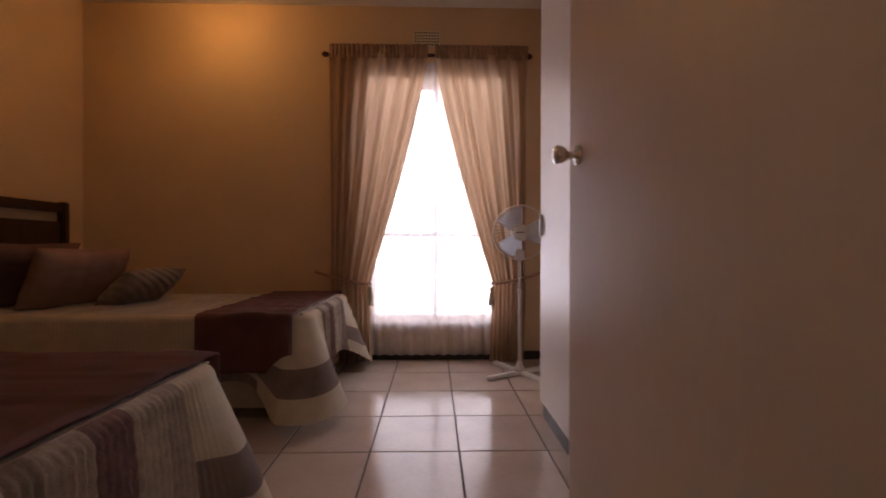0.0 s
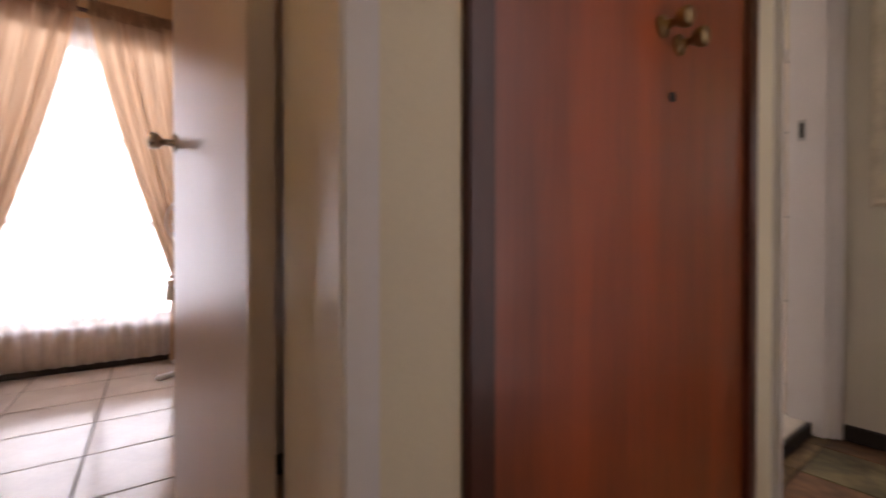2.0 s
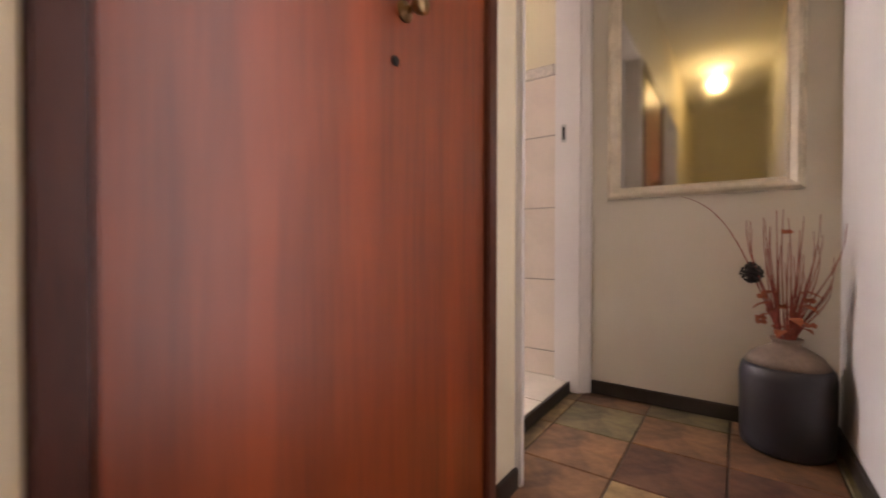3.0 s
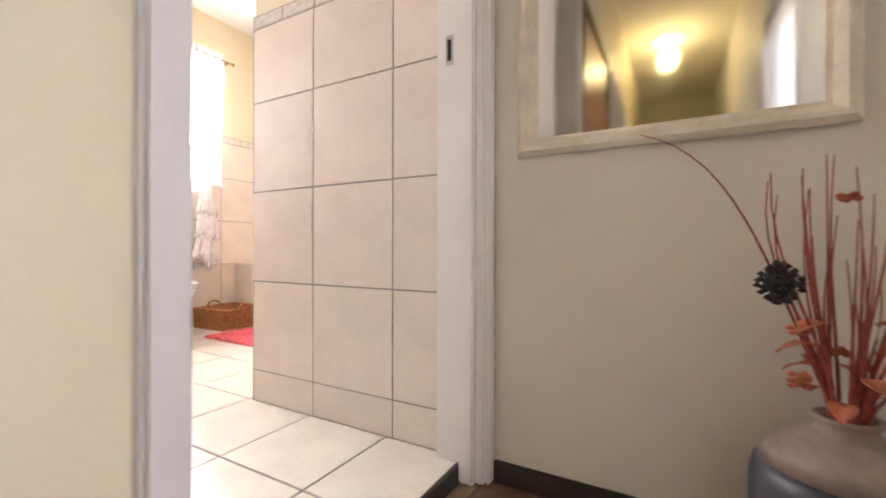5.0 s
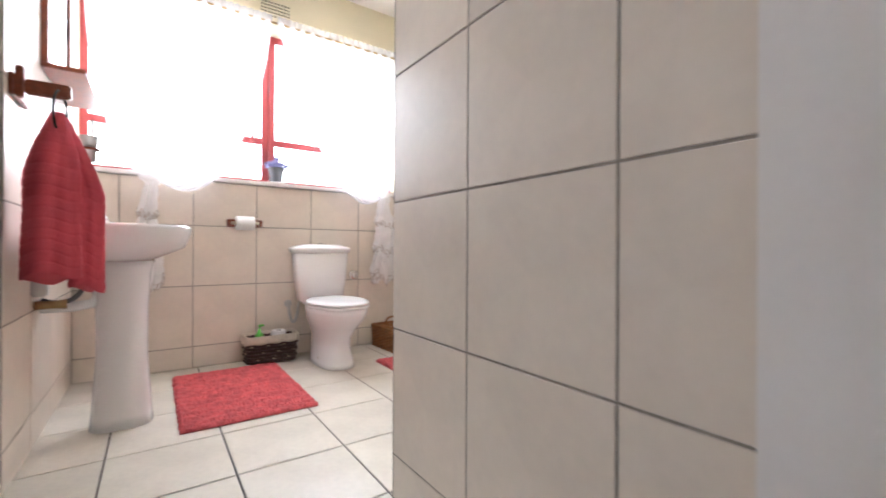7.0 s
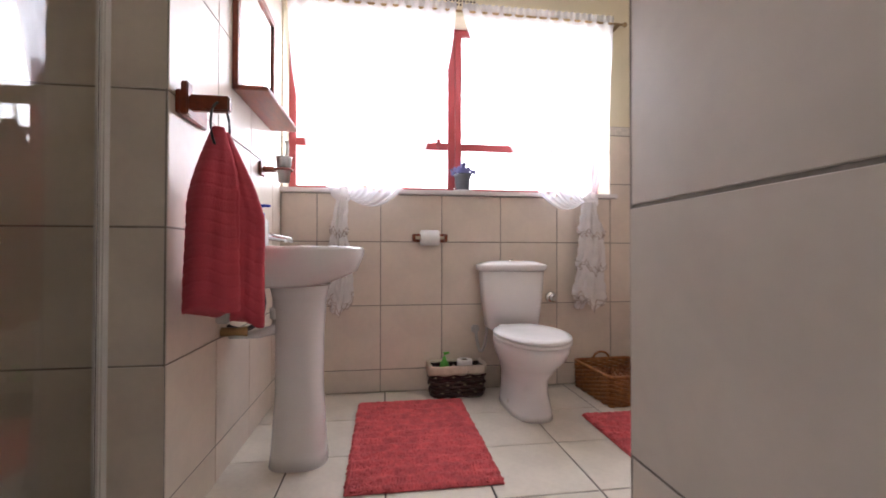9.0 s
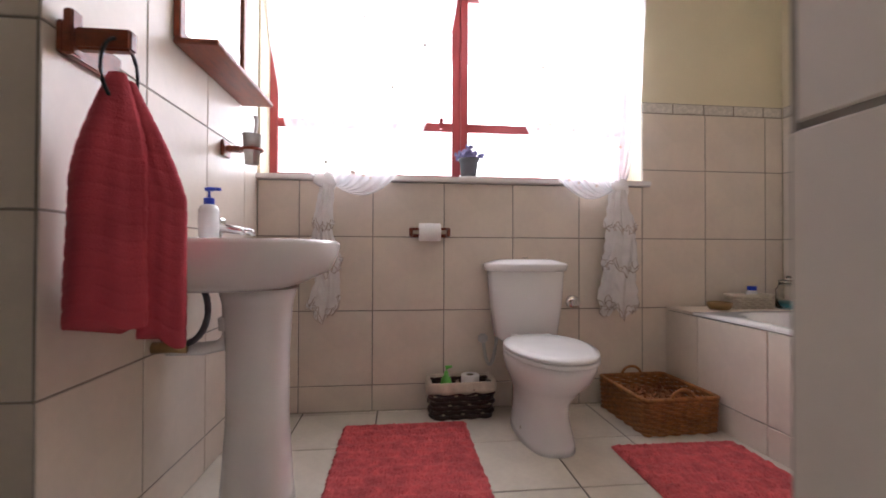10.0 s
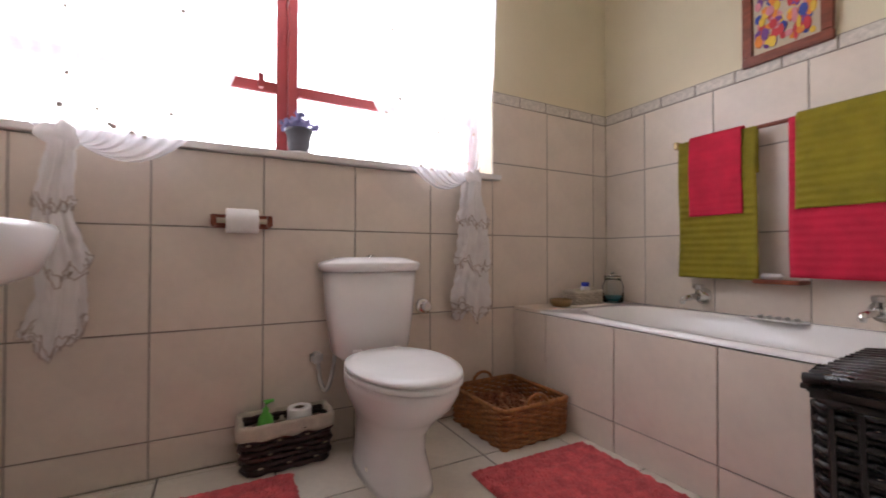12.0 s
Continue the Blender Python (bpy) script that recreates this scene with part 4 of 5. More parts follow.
H2 = (y1 - y0) / 2
outer = []
for i in range(56):
    t = 2 * math.pi * i / 56
    c, s = math.cos(t), math.sin(t)
    k = 1 / max(abs(c), abs(s))
    outer.append(((TXF + BE) / 2 + (BE - TXF) / 2 * max(-1, min(1, c * k)), cy + (H2 + 0.03) * max(-1, min(1, s * k)), 0.565))
low = [(x, y, 0.551) for x, y, z in outer]
part("shell", rings([low, outer, tubring(0.568, 0.335, H2 - 0.03), tubring(0.56, 0.315, H2 - 0.06), tubring(0.45, 0.285, H2 - 0.10), tubring(0.25, 0.25, H2 - 0.18), tubring(0.19, 0.20, H2 - 0.25), tubring(0.18, 0.05, 0.2, 2)], (False, True)), ACRYL, tub, "white acrylic tub", True)
part("ledge", box(TXF - 0.002, BE - 0.001, y1 + 0.033, BN - 0.001, 0.549, 0.566, 0.004), TILE, tub, "flat tiled ledge at the window end")
part("overflow", lathe([(0.028, 0), (0.028, 0.008), (0.012, 0.012)], 18), CHROME, tub, "round chrome overflow", True).matrix_local = pose(4.62, y1 - 0.075, 0.515, 70, 0, 0)
grip = part("soap_recess", rings([oval(BE - 0.07, 2.86, 0.567, 0.035, 0.12, 32, 4), oval(BE - 0.07, 2.86, 0.574, 0.033, 0.118, 32, 4), oval(BE - 0.07, 2.86, 0.572, 0.026, 0.11, 32, 4)]), ACRYL, tub, "moulded soap rest", True)
for k in range(5):
    part("rib", tube([(BE - 0.095, 2.79 + 0.035 * k, 0.575), (BE - 0.045, 2.79 + 0.035 * k, 0.577)], 0.009, 8), STEEL, grip)
for y in (3.22, 2.53):
    t = thing("bath_tap", "chrome bath tap on the tiled wall", "tap", (BE - 0.001, y, 0.645), 0, "bath taps")
    part("rose", lathe([(0.045, 0), (0.045, 0.008), (0.03, 0.02), (0.024, 0.05)], 22), CHROME, t, "", True).matrix_local = pose(0, 0, 0, 0, -90, 0)
    part("spout", tube([(-0.03, 0, 0), (-0.09, 0.01, -0.002), (-0.15, 0.02, -0.012), (-0.155, 0.02, -0.035)], [0.02, 0.016, 0.014, 0.012], 12), CHROME, t, "", True)
    part("handle", lathe([(0.014, 0), (0.014, 0.02), (0.026, 0.024), (0.028, 0.045), (0.018, 0.05)], 8, (-0.045, 0, 0.015)), CHROME, t)

bw = thing("small_bowl", "small woven green-brown bowl on the bath ledge", "bowl", (4.66, 3.72, 0.566))
part("dish", lathe([(0.05, 0), (0.062, 0.02), (0.066, 0.042), (0.06, 0.042), (0.046, 0.008)], 22), BRASS, bw, "", True)
tb = thing("toiletry_basket", "small pale woven basket on the bath ledge", "basket", (4.88, 3.76, 0.566), -4)
basket(tb, 0.115, 0.05, 0.07, 6, LINEN, 24, 0.95, 0.015)
part("filling", box(-0.10, 0.10, -0.04, 0.04, 0.0125, 0.05, 0.004), LINEN, tb)
wb = thing("small_bottle", "white bottle with a blue cap in the small basket", "bottle", (4.90, 3.76, 0.616))
part("body", lathe([(0.026, 0), (0.028, 0.01), (0.028, 0.045), (0.02, 0.055)], 16), PLASTIC, wb, "", True)
part("cap", lathe([(0.024, 0.055), (0.024, 0.078), (0.02, 0.08)], 16), BLUEP, wb, "blue cap")
jr = thing("glass_jar", "clear glass jar of blue bath salts on the ledge", "jar", (5.10, 3.72, 0.566))
part("salts", lathe([(0.055, 0.004), (0.058, 0.026), (0.01, 0.028)], 20), AQUAL, jr, "blue bath salts")
part("jar", lathe([(0.06, 0), (0.064, 0.008), (0.064, 0.11), (0.05, 0.135), (0.05, 0.15), (0.046, 0.15), (0.046, 0.133), (0.06, 0.108), (0.06, 0.005)], 22), AQUA, jr, "", True)
part("lid", lathe([(0.05, 0.151), (0.052, 0.165), (0.012, 0.172), (0.016, 0.185), (0.004, 0.192)], 20), AQUA, jr, "glass stopper", True)

# ---------- towel rail, soap dish, picture ----------
rl = thing("towel_rail", "wooden towel rail with metal ends on the bath wall", "towel rail")
RX, RZ = BE - 0.075, 1.465
part("bar", tube([(RX, 3.31, RZ), (RX, 2.20, RZ)], 0.010, 12), REDWOOD, rl, "", True)
for y in (3.318, 2.19):
    part("bracket", box(RX - 0.014, BE - 0.001, y - 0.012, y + 0.012, RZ - 0.02, RZ + 0.02, 0.004), BRASS, rl, "dark metal bracket")


def rail_towel(label, ya, yb, zb, material, off, group="towels on the rail"):
    """A towel folded over the bar: a front fall, the turn and a shorter back fall."""
    e = thing("bath_towel", label, "towel", (0, 0, 0), 0, group)
    r = 0.012 + off
    ln = RZ - zb

    def fn(u, v):
        y = ya + (yb - ya) * u
        s = v * (ln + 0.25) - ln
        ripple = 0.004 * math.sin(u * 11 + zb * 9) * min(1, abs(s) * 6)
        if s < 0:
            return (RX - r + ripple - 0.012 * abs(s) * off * 20, y + 0.006 * wob(y, s, off) + 0.01 * s * (u - 0.5), RZ + s)
        a = s / r
        if a < math.pi:
            return (RX - r * math.cos(a), y, RZ + r * math.sin(a))
        return (RX + r + ripple, y, RZ - (s - math.pi * r))
    part("cloth", sheet(fn, 24, 60, 0.007), material, e, "", True)
    return e


rail_towel("large olive green ribbed towel folded over the rail", 3.30, 2.925, 0.745, OLIVE, 0.0)
rail_towel("small crimson towel laid over an olive one", 3.235, 2.985, 1.065, CRIMSON, 0.013)
rail_towel("large crimson towel folded over the rail", 2.80, 2.27, 0.765, CRIMSON, 0.0)
rail_towel("small olive green ribbed towel laid over a crimson one", 2.77, 2.39, 1.065, OLIVE, 0.013)
sdh = thing("soap_dish", "wooden soap dish on the bath wall", "soap dish", (BE, 2.86, 0.745))
part("tray", box(-0.11, -0.001, -0.10, 0.08, -0.012, 0.008, 0.004), REDWOOD, sdh)
sp = thing("soap_bar", "white bar of soap on the wooden dish", "soap", (BE - 0.06, 2.88, 0.753))
part("bar", box(-0.025, 0.025, -0.045, 0.045, 0.0, 0.026, 0.011, None, 3), PLASTIC, sp, "", True)

pic = thing("picture", "small framed abstract painting in warm colours", "picture", (BE, 2.84, 1.785))
PW, PH = 0.175, 0.40
for a, b, c, d in ((-PW, PW, 0, 0.045), (-PW, PW, PH - 0.045, PH), (-PW, -PW + 0.045, 0.0455, PH - 0.0455), (PW - 0.045, PW, 0.0455, PH - 0.0455)):
    part("frame_strip", box(-0.024, -0.001, a, b, c, d, 0.004), REDWOOD, pic)
part("canvas", box(-0.012, -0.002, -PW + 0.046, PW - 0.046, 0.046, PH - 0.046), IVORY, pic)
COLS = [mat("paint_" + n, c, 0.6, var=0.15, scale=30, bump=0.1) for n, c in (("orange", (0.75, 0.25, 0.03)), ("purple", (0.18, 0.06, 0.28)), ("red", (0.55, 0.04, 0.05)), ("yellow", (0.75, 0.50, 0.05)), ("blue", (0.05, 0.08, 0.35)), ("pink", (0.65, 0.25, 0.28)))]
for k in range(130):
    y, z = random.uniform(-0.108, 0.108), random.uniform(0.07, 0.335)
    a, n = random.uniform(0, 6.28), random.randint(5, 9)
    s1, s2 = random.uniform(0.010, 0.020), random.uniform(0.014, 0.034)
    lp = [(y + s1 * math.cos(2 * math.pi * i / n + a), max(0.05, min(0.35, z + s2 * math.sin(2 * math.pi * i / n + a)))) for i in range(n)]
    xx = -0.0124 - 0.00004 * k
    part("paint_patch", rings([[(-0.0121, p, q) for p, q in lp], [(xx, p, q) for p, q in lp]]), COLS[k % 6], pic)

# air vents
def air_vent(x, y, z, label):
    e = thing("air_vent", label, "vent", (x, y, z))
    part("plate", box(-0.11, 0.11, -0.012, -0.001, -0.065, 0.065, 0.003), CREAM, e)
    for i in range(9):
        for j in range(5):
            part("hole", box(-0.100 + 0.0235 * i, -0.087 + 0.0235 * i, -0.0135, -0.0122, -0.056 + 0.0245 * j, -0.043 + 0.0245 * j), BLACKM, e)
    return e


air_vent(3.2, BN + 0.007, 2.62, "cream pierced air vent above the bathroom window")
air_vent(0.12, BED_Y1, 2.63, "pierced air vent above the bedroom window")

# shower recess
sh = thing("shower_screen", "clear shower screen in a white metal frame on a tiled kerb", "shower screen")
part("kerb", box(1.80, 1.96, 0.80, 2.478, 0.0, 0.13, 0.006), TILE, sh, "tiled shower kerb")
part("post", box(1.865, 1.895, 2.445, 2.479, 0.131, 2.05, 0.005), WHITE, sh)
part("post", box(1.865, 1.895, 0.80, 0.835, 0.131, 2.05, 0.005), WHITE, sh)
part("rail", box(1.865, 1.895, 0.836, 2.444, 2.02, 2.05, 0.004), WHITE, sh)
part("rail", box(1.865, 1.895, 0.836, 2.444, 0.131, 0.16, 0.004), WHITE, sh)
part("pane", box(1.877, 1.883, 0.836, 2.444, 0.161, 2.019), GLASS, sh)

# ---------- hall ----------
mr = thing("hall_mirror", "large mirror in a silvery cream moulded frame", "mirror", (3.119, 0.073, 1.002))
MW, MH, FW = 0.40, 1.25, 0.064


def moulding(y0, y1, z0, z1, y0i, y1i, z0i, z1i):
    """One mitred side of the frame: outer edge, raised roll and sloped inner edge."""
    o = [((0.0, 0.0)), ((-0.022, 0.0)), ((-0.036, 0.25)), ((-0.036, 0.45)), ((-0.018, 0.8)), ((-0.016, 1.0)), ((0.0, 1.0))]
    A = [(x, y0 + (y0i - y0) * f, z0 + (z0i - z0) * f) for x, f in o]
    B = [(x, y1 + (y1i - y1) * f, z1 + (z1i - z1) * f) for x, f in o]
    return rings([A, B])


c = [(-MW, 0), (MW, 0), (MW, MH), (-MW, MH)]
ci = [(-MW + FW, FW - 0.01), (MW - FW, FW - 0.01), (MW - FW, MH - FW), (-MW + FW, MH - FW)]
for k in range(4):
    a, b = k, (k + 1) % 4
    part("frame_side", moulding(c[a][0], c[b][0], c[a][1], c[b][1], ci[a][0], ci[b][0], ci[a][1], ci[b][1]), FRAMEW, mr)
part("mirror_pane", box(-0.010, -0.004, -MW + FW, MW - FW, FW - 0.01, MH - FW), MIRROR, mr, "mirror glass")

vs = thing("floor_vase", "dark grey glazed jar with a bare clay shoulder", "vase", (2.93, -0.255, FH))
part("body", lathe([(0.135, 0), (0.148, 0.012), (0.152, 0.05), (0.155, 0.29), (0.148, 0.325), (0.138, 0.338)], 40), VASE, vs, "", True)
part("shoulder", lathe([(0.138, 0.338), (0.115, 0.372), (0.07, 0.402), (0.048, 0.410), (0.046, 0.425), (0.054, 0.432), (0.054, 0.44), (0.044, 0.44), (0.036, 0.42)], 40), VASET, vs, "bare clay shoulder and neck", True)
dr = thing("dried_arrangement", "dried red twigs with a pine cone in the jar", "dried flowers", (2.93, -0.255, FH + 0.40))
for k in range(34):
    a = random.uniform(0, 6.28)
    sp_, h = random.uniform(0.02, 0.17), random.uniform(0.28, 0.56)
    ex, ey = -0.02 + sp_ * math.cos(a) * 0.7, sp_ * math.sin(a)
    ey = max(-0.155, ey)
    ex = min(0.15, ex)
    pts = [bez((0.02 * math.cos(a), 0.02 * math.sin(a), 0), (0.03 * math.cos(a), 0.03 * math.sin(a), h * 0.4), (ex * 1.1, ey * 1.1, h * 0.6), (ex, ey + 0.015 * math.sin(k), h), i / 9) for i in range(10)]
    part("twig", tube(pts, [0.004 - 0.0003 * i for i in range(10)], 5), TWIG, dr)
part("long_twig", tube([bez((0, 0, 0), (-0.03, 0.12, 0.28), (-0.04, 0.16, 0.56), (-0.06, 0.36, 0.62), i / 16) for i in range(17)], [0.004 - 0.00018 * i for i in range(17)], 5), TWIG, dr, "long bent twig")
for x, y, z, s in ((-0.07, 0.115, 0.30, 0.036), (0.01, 0.0, 0.42, 0.0)):
    if s:
        bm = bmesh.new()
        for i in range(46):
            f = i / 46
            r = s * math.sin(math.pi * (0.08 + 0.9 * f))
            a = i * 2.4
            lathe([(0.002, -0.004), (0.009, 0.0), (0.002, 0.006)], 5, (r * math.cos(a), r * math.sin(a), (f - 0.5) * 0.08), bm)
        lathe([(0.002, -0.04), (s * 0.8, 0), (0.002, 0.04)], 10, (0, 0, 0), bm)
        part("pine_cone", bm, CONE, dr, "dark pine cone").location = (x, y, z)
for k in range(9):
    bm = bmesh.new()
    for i in range(9):
        a = i * 0.7
        lathe([(0.001, -0.006), (0.010, 0), (0.001, 0.006)], 5, (0.012 * math.cos(a), 0.012 * math.sin(a), 0.004 * (i % 3)), bm)
    q = part("dried_bloom", bm, LEAFR, dr, "small dried red bloom")
    q.location = (random.uniform(-0.08, 0.02), random.uniform(-0.07, 0.09), (0.10, 0.14, 0.19, 0.12, 0.46, 0.16, 0.1, 0.2, 0.13)[k])
for k in range(10):
    a = k * 0.63 + 0.3
    def leaf(u, v):
        w = 0.022 * math.sin(math.pi * v)
        r = 0.04 + 0.07 * v
        return (r * math.cos(a) - math.sin(a) * w * (u - 0.5) * 2, r * math.sin(a) + math.cos(a) * w * (u - 0.5) * 2, 0.07 + 0.05 * (k % 4) + 0.03 * v - 0.05 * v * v + 0.008 * abs(u - 0.5))
    part("leaf", sheet(leaf, 4, 6, 0.0015), LEAFR, dr, "curled dried leaf")

cl = thing("hall_ceiling_light", "round glass ceiling light glowing warm yellow", "ceiling light", (-0.5, 0.12, CZ))
part("base_plate", lathe([(0.16, -0.03), (0.165, -0.012), (0.165, 0)], 32), WHITE, cl)
part("shade", lathe([(0.02, -0.075), (0.09, -0.068), (0.14, -0.05), (0.156, -0.031)], 32), SHADE, cl, "glowing glass bowl", True)
cb = thing("bedroom_ceiling_light", "round glass ceiling light glowing warm", "ceiling light", (-1.5, 3.35, CZ))
part("base_plate", lathe([(0.14, -0.03), (0.145, -0.012), (0.145, 0)], 32), WHITE, cb)
part("shade", lathe([(0.02, -0.095), (0.08, -0.085), (0.12, -0.06), (0.132, -0.031)], 32), SHADE, cb, "glowing glass bowl", True)

# ---------- bedroom ----------
w2 = setting(new("window_2"), "tall white framed bedroom window", "window")
for a, b in ((WX0, WX0 + 0.04), (WX1 - 0.04, WX1), (0.18, 0.22)):
    part("frame_upright", box(a, b, 4.04, 4.08, WZ0, WZ1, 0.004), WHITE, w2)
for z in (WZ0, 0.98, 1.60, WZ1 - 0.04):
    for a, b in ((WX0 + 0.04, 0.18), (0.22, WX1 - 0.04)):
        part("frame_rail", box(a, b, 4.042, 4.078, z, z + 0.04, 0.004), WHITE, w2)
for a, b in ((WX0 + 0.04, 0.18), (0.22, WX1 - 0.04)):
    for z0_, z1_ in ((WZ0 + 0.04, 0.98), (1.02, 1.60), (1.64, WZ1 - 0.04)):
        part("pane", box(a, b, 4.058, 4.062, z0_, z1_), GLASS, w2).visible_shadow = False
part("window_sill", box(WX0 - 0.02, WX1 + 0.02, BED_Y1 - 0.02, 4.04, WZ0 - 0.03, WZ0, 0.004), WHITE, w2)

r2 = thing("curtain_pole", "dark wooden curtain pole above the bedroom window", "curtain rod")
part("pole", tube([(-0.70, 3.83, 2.455), (0.96, 3.83, 2.455)], 0.014, 10), MAHOGD, r2)
for x in (-0.70, 0.96):
    part("finial", lathe([(0.01, -0.02), (0.024, -0.012), (0.028, 0.0), (0.02, 0.014), (0.006, 0.022)], 14, (x, 3.83, 2.455)), MAHOGD, r2, "turned wooden finial", True)
nt = thing("net_curtain", "white net curtain hanging to the bedroom floor", "curtain")
part("net", sheet(lambda u, v: (-0.50 + 1.40 * u + 0.02 * wob(u * 8, v * 2, 0), 3.875 + 0.018 * math.sin(u * 2 * math.pi * 16 + math.sin(v * 3)), 2.42 - 2.42 * v), 128, 16), NET, nt, "", True)


def tied_drape(x_out, x_in, tie, label):
    """A gathered drape: falls from the pole, is drawn to a tie and hangs below it."""
    e = thing("drape", label, "curtain", (0, 0, 0), 0, "bedroom drapes")
    y = 3.80
    tz = 0.60
    s = 1 if x_in > x_out else -1

    def upper(u, v):
        xt = x_out + (x_in - x_out) * u
        xb = x_out + s * 0.02 + (tie - x_out - s * 0.02) * u
        f = v ** (1.0 + 0.25 * u) if u > 0.02 else v
        x = xt + (xb - xt) * f
        k = 7
        amp = 0.021 + 0.014 * wob(u * 4, 0.6 * v, x_out + 3, 1.0)
        w = amp * math.sin(u * 2 * math.pi * k + 2.2 * math.sin(u * 7 + x_out) + 0.9 * math.sin(v * 3 + u * 5)) + 0.006 * math.sin(u * 83 + 4 * v) + 0.018 * wob(u * 3, v * 2.5, x_out, 1.0)
        return (x, y + w - 0.02 * v * (1 - u), 2.44 - (2.44 - tz - 0.05 * u * (1 - v)) * v)
    part("upper_fall", sheet(upper, 120, 40), SILK, e, "satin tan cloth in soft folds", True)

    def lower(u, v):
        xb = x_out + s * 0.02 + (tie - x_out - s * 0.02) * u
        xe = x_out + s * 0.03 + (tie - x_out - s * 0.01) * u
        return (xb + (xe - xb) * v, y - 0.02 * (1 - u) + (0.02 + 0.012 * v) * math.sin(u * 2 * math.pi * 8 + v), tz - 0.635 * v)
    part("lower_fall", sheet(lower, 100, 16), SILK, e, "", True)
    part("heading", sheet(lambda u, v: (x_out + (x_in - x_out) * u, y - 0.012 + 0.010 * math.sin(u * 2 * math.pi * 23 + 2 * math.sin(u * 9)), 2.52 + 0.008 * wob(u * 30, 0, 1, 1.0) - 0.11 * v), 140, 4, 0.003), SILKH, e, "gathered brown heading", True)
    n = 20
    pts = [(x_out - s * 0.12 + (tie + s * 0.02 - x_out + s * 0.12) * i / n, y - 0.055 - (0.0 if i else -0.08), tz + 0.10 * (1 - i / n) ** 1.5) for i in range(n + 1)]
    part("tie_rope", tube(pts, 0.011, 8), SILKH, e, "twisted rope tie", True)
    ts = part("tassel", lathe([(0.004, 0.0), (0.018, -0.012), (0.018, -0.03), (0.010, -0.038), (0.022, -0.06), (0.027, -0.15), (0.02, -0.152)], 14, (tie + s * 0.015, y - 0.07, tz - 0.02)), IVORY, e, "cream rope tassel", True)
    return e


tied_drape(-0.655, 0.13, -0.335, "tan satin drape tied back with a tasselled rope")
tied_drape(0.945, 0.19, 0.66, "tan satin drape tied back beside the fan")

# pedestal fan
fn_ = thing("pedestal_fan", "white pedestal fan with pale blue blades on a cross base", "fan", (0.82, 3.50, FH), -8)
for k in range(2):
    q = part("base_bar", box(-0.30, 0.30, -0.022, 0.022, 0.0, 0.03, 0.008), FANP, fn_)
    q.matrix_local = pose(0, 0, 0.004 * k, 0, 0, 38 + 90 * k)
part("base_hub", lathe([(0.04, 0.03), (0.04, 0.05), (0.022, 0.07), (0.02, 0.10)], 18), FANP, fn_, "", True)
part("pole", lathe([(0.014, 0.10), (0.014, 0.60), (0.018, 0.605), (0.018, 0.63), (0.011, 0.635), (0.011, 0.86)], 14), FANP, fn_)
part("control_box", box(-0.035, 0.035, -0.025, 0.045, 0.84, 0.93, 0.012), FANP, fn_)
part("motor", lathe([(0.03, -0.12), (0.065, -0.10), (0.07, 0.0), (0.05, 0.03)], 22), FANP, fn_, "white motor housing", True).matrix_local = pose(0, 0.06, 1.05, 90)
gd = part("guard", tube([(0.2 * math.cos(a), -0.02, 1.05 + 0.2 * math.sin(a)) for a in [i * math.pi / 24 for i in range(48)]], 0.006, 6, closed=True), FANP, fn_, "round wire guard", True)
for k in range(40):
    a = k * math.pi / 20
    part("guard_wire", tube([(0.05 * math.cos(a), -0.065, 1.05 + 0.05 * math.sin(a)), (0.14 * math.cos(a + 0.1), -0.06, 1.05 + 0.14 * math.sin(a + 0.1)), (0.2 * math.cos(a + 0.15), -0.02, 1.05 + 0.2 * math.sin(a + 0.15))], 0.0013, 4), FANP, gd)
part("guard_badge", lathe([(0.055, 0), (0.055, 0.006), (0.03, 0.012)], 24), FANP, fn_, "white round badge", True).matrix_local = pose(0, -0.063, 1.05, 90)
part("badge_mark", box(-0.03, 0.03, -0.0772, -0.0765, 1.047, 1.054), BLACKM, fn_)
for k in range(3):
    def blade(u, v):
        r = 0.05 + 0.135 * v
        a = radians(120 * k) + (u - 0.5) * (1.5 - 0.3 * v)
        return (r * math.cos(a), -0.02 + 0.05 * (u - 0.5), 1.05 + r * math.sin(a))
    part("blade", sheet(blade, 10, 6, 0.002), FANB, fn_, "translucent blue blade", True)

# wardrobe along the side wall
wd = thing("wardrobe", "white built-in wardrobe with a dark plinth", "wardrobe", (0, 0, FH))
part("body", box(0.80, BED_X1 - 0.001, 1.72, 2.74, 0.085, 2.6), WHITE, wd)
part("plinth", box(0.79, BED_X1 - 0.002, 1.73, 2.73, 0.0, 0.084), BLACKSK, wd, "dark plinth")
for a, b in ((1.722, 2.228), (2.232, 2.738)):
    dd = part("wardrobe_door", box(0.776, 0.799, a, b, 0.09, 2.595, 0.003), WHITE, wd)
    part("handle", box(0.758, 0.775, (a + b) / 2 + 0.2, (a + b) / 2 + 0.212, 1.0, 1.12, 0.003), STEEL, dd)


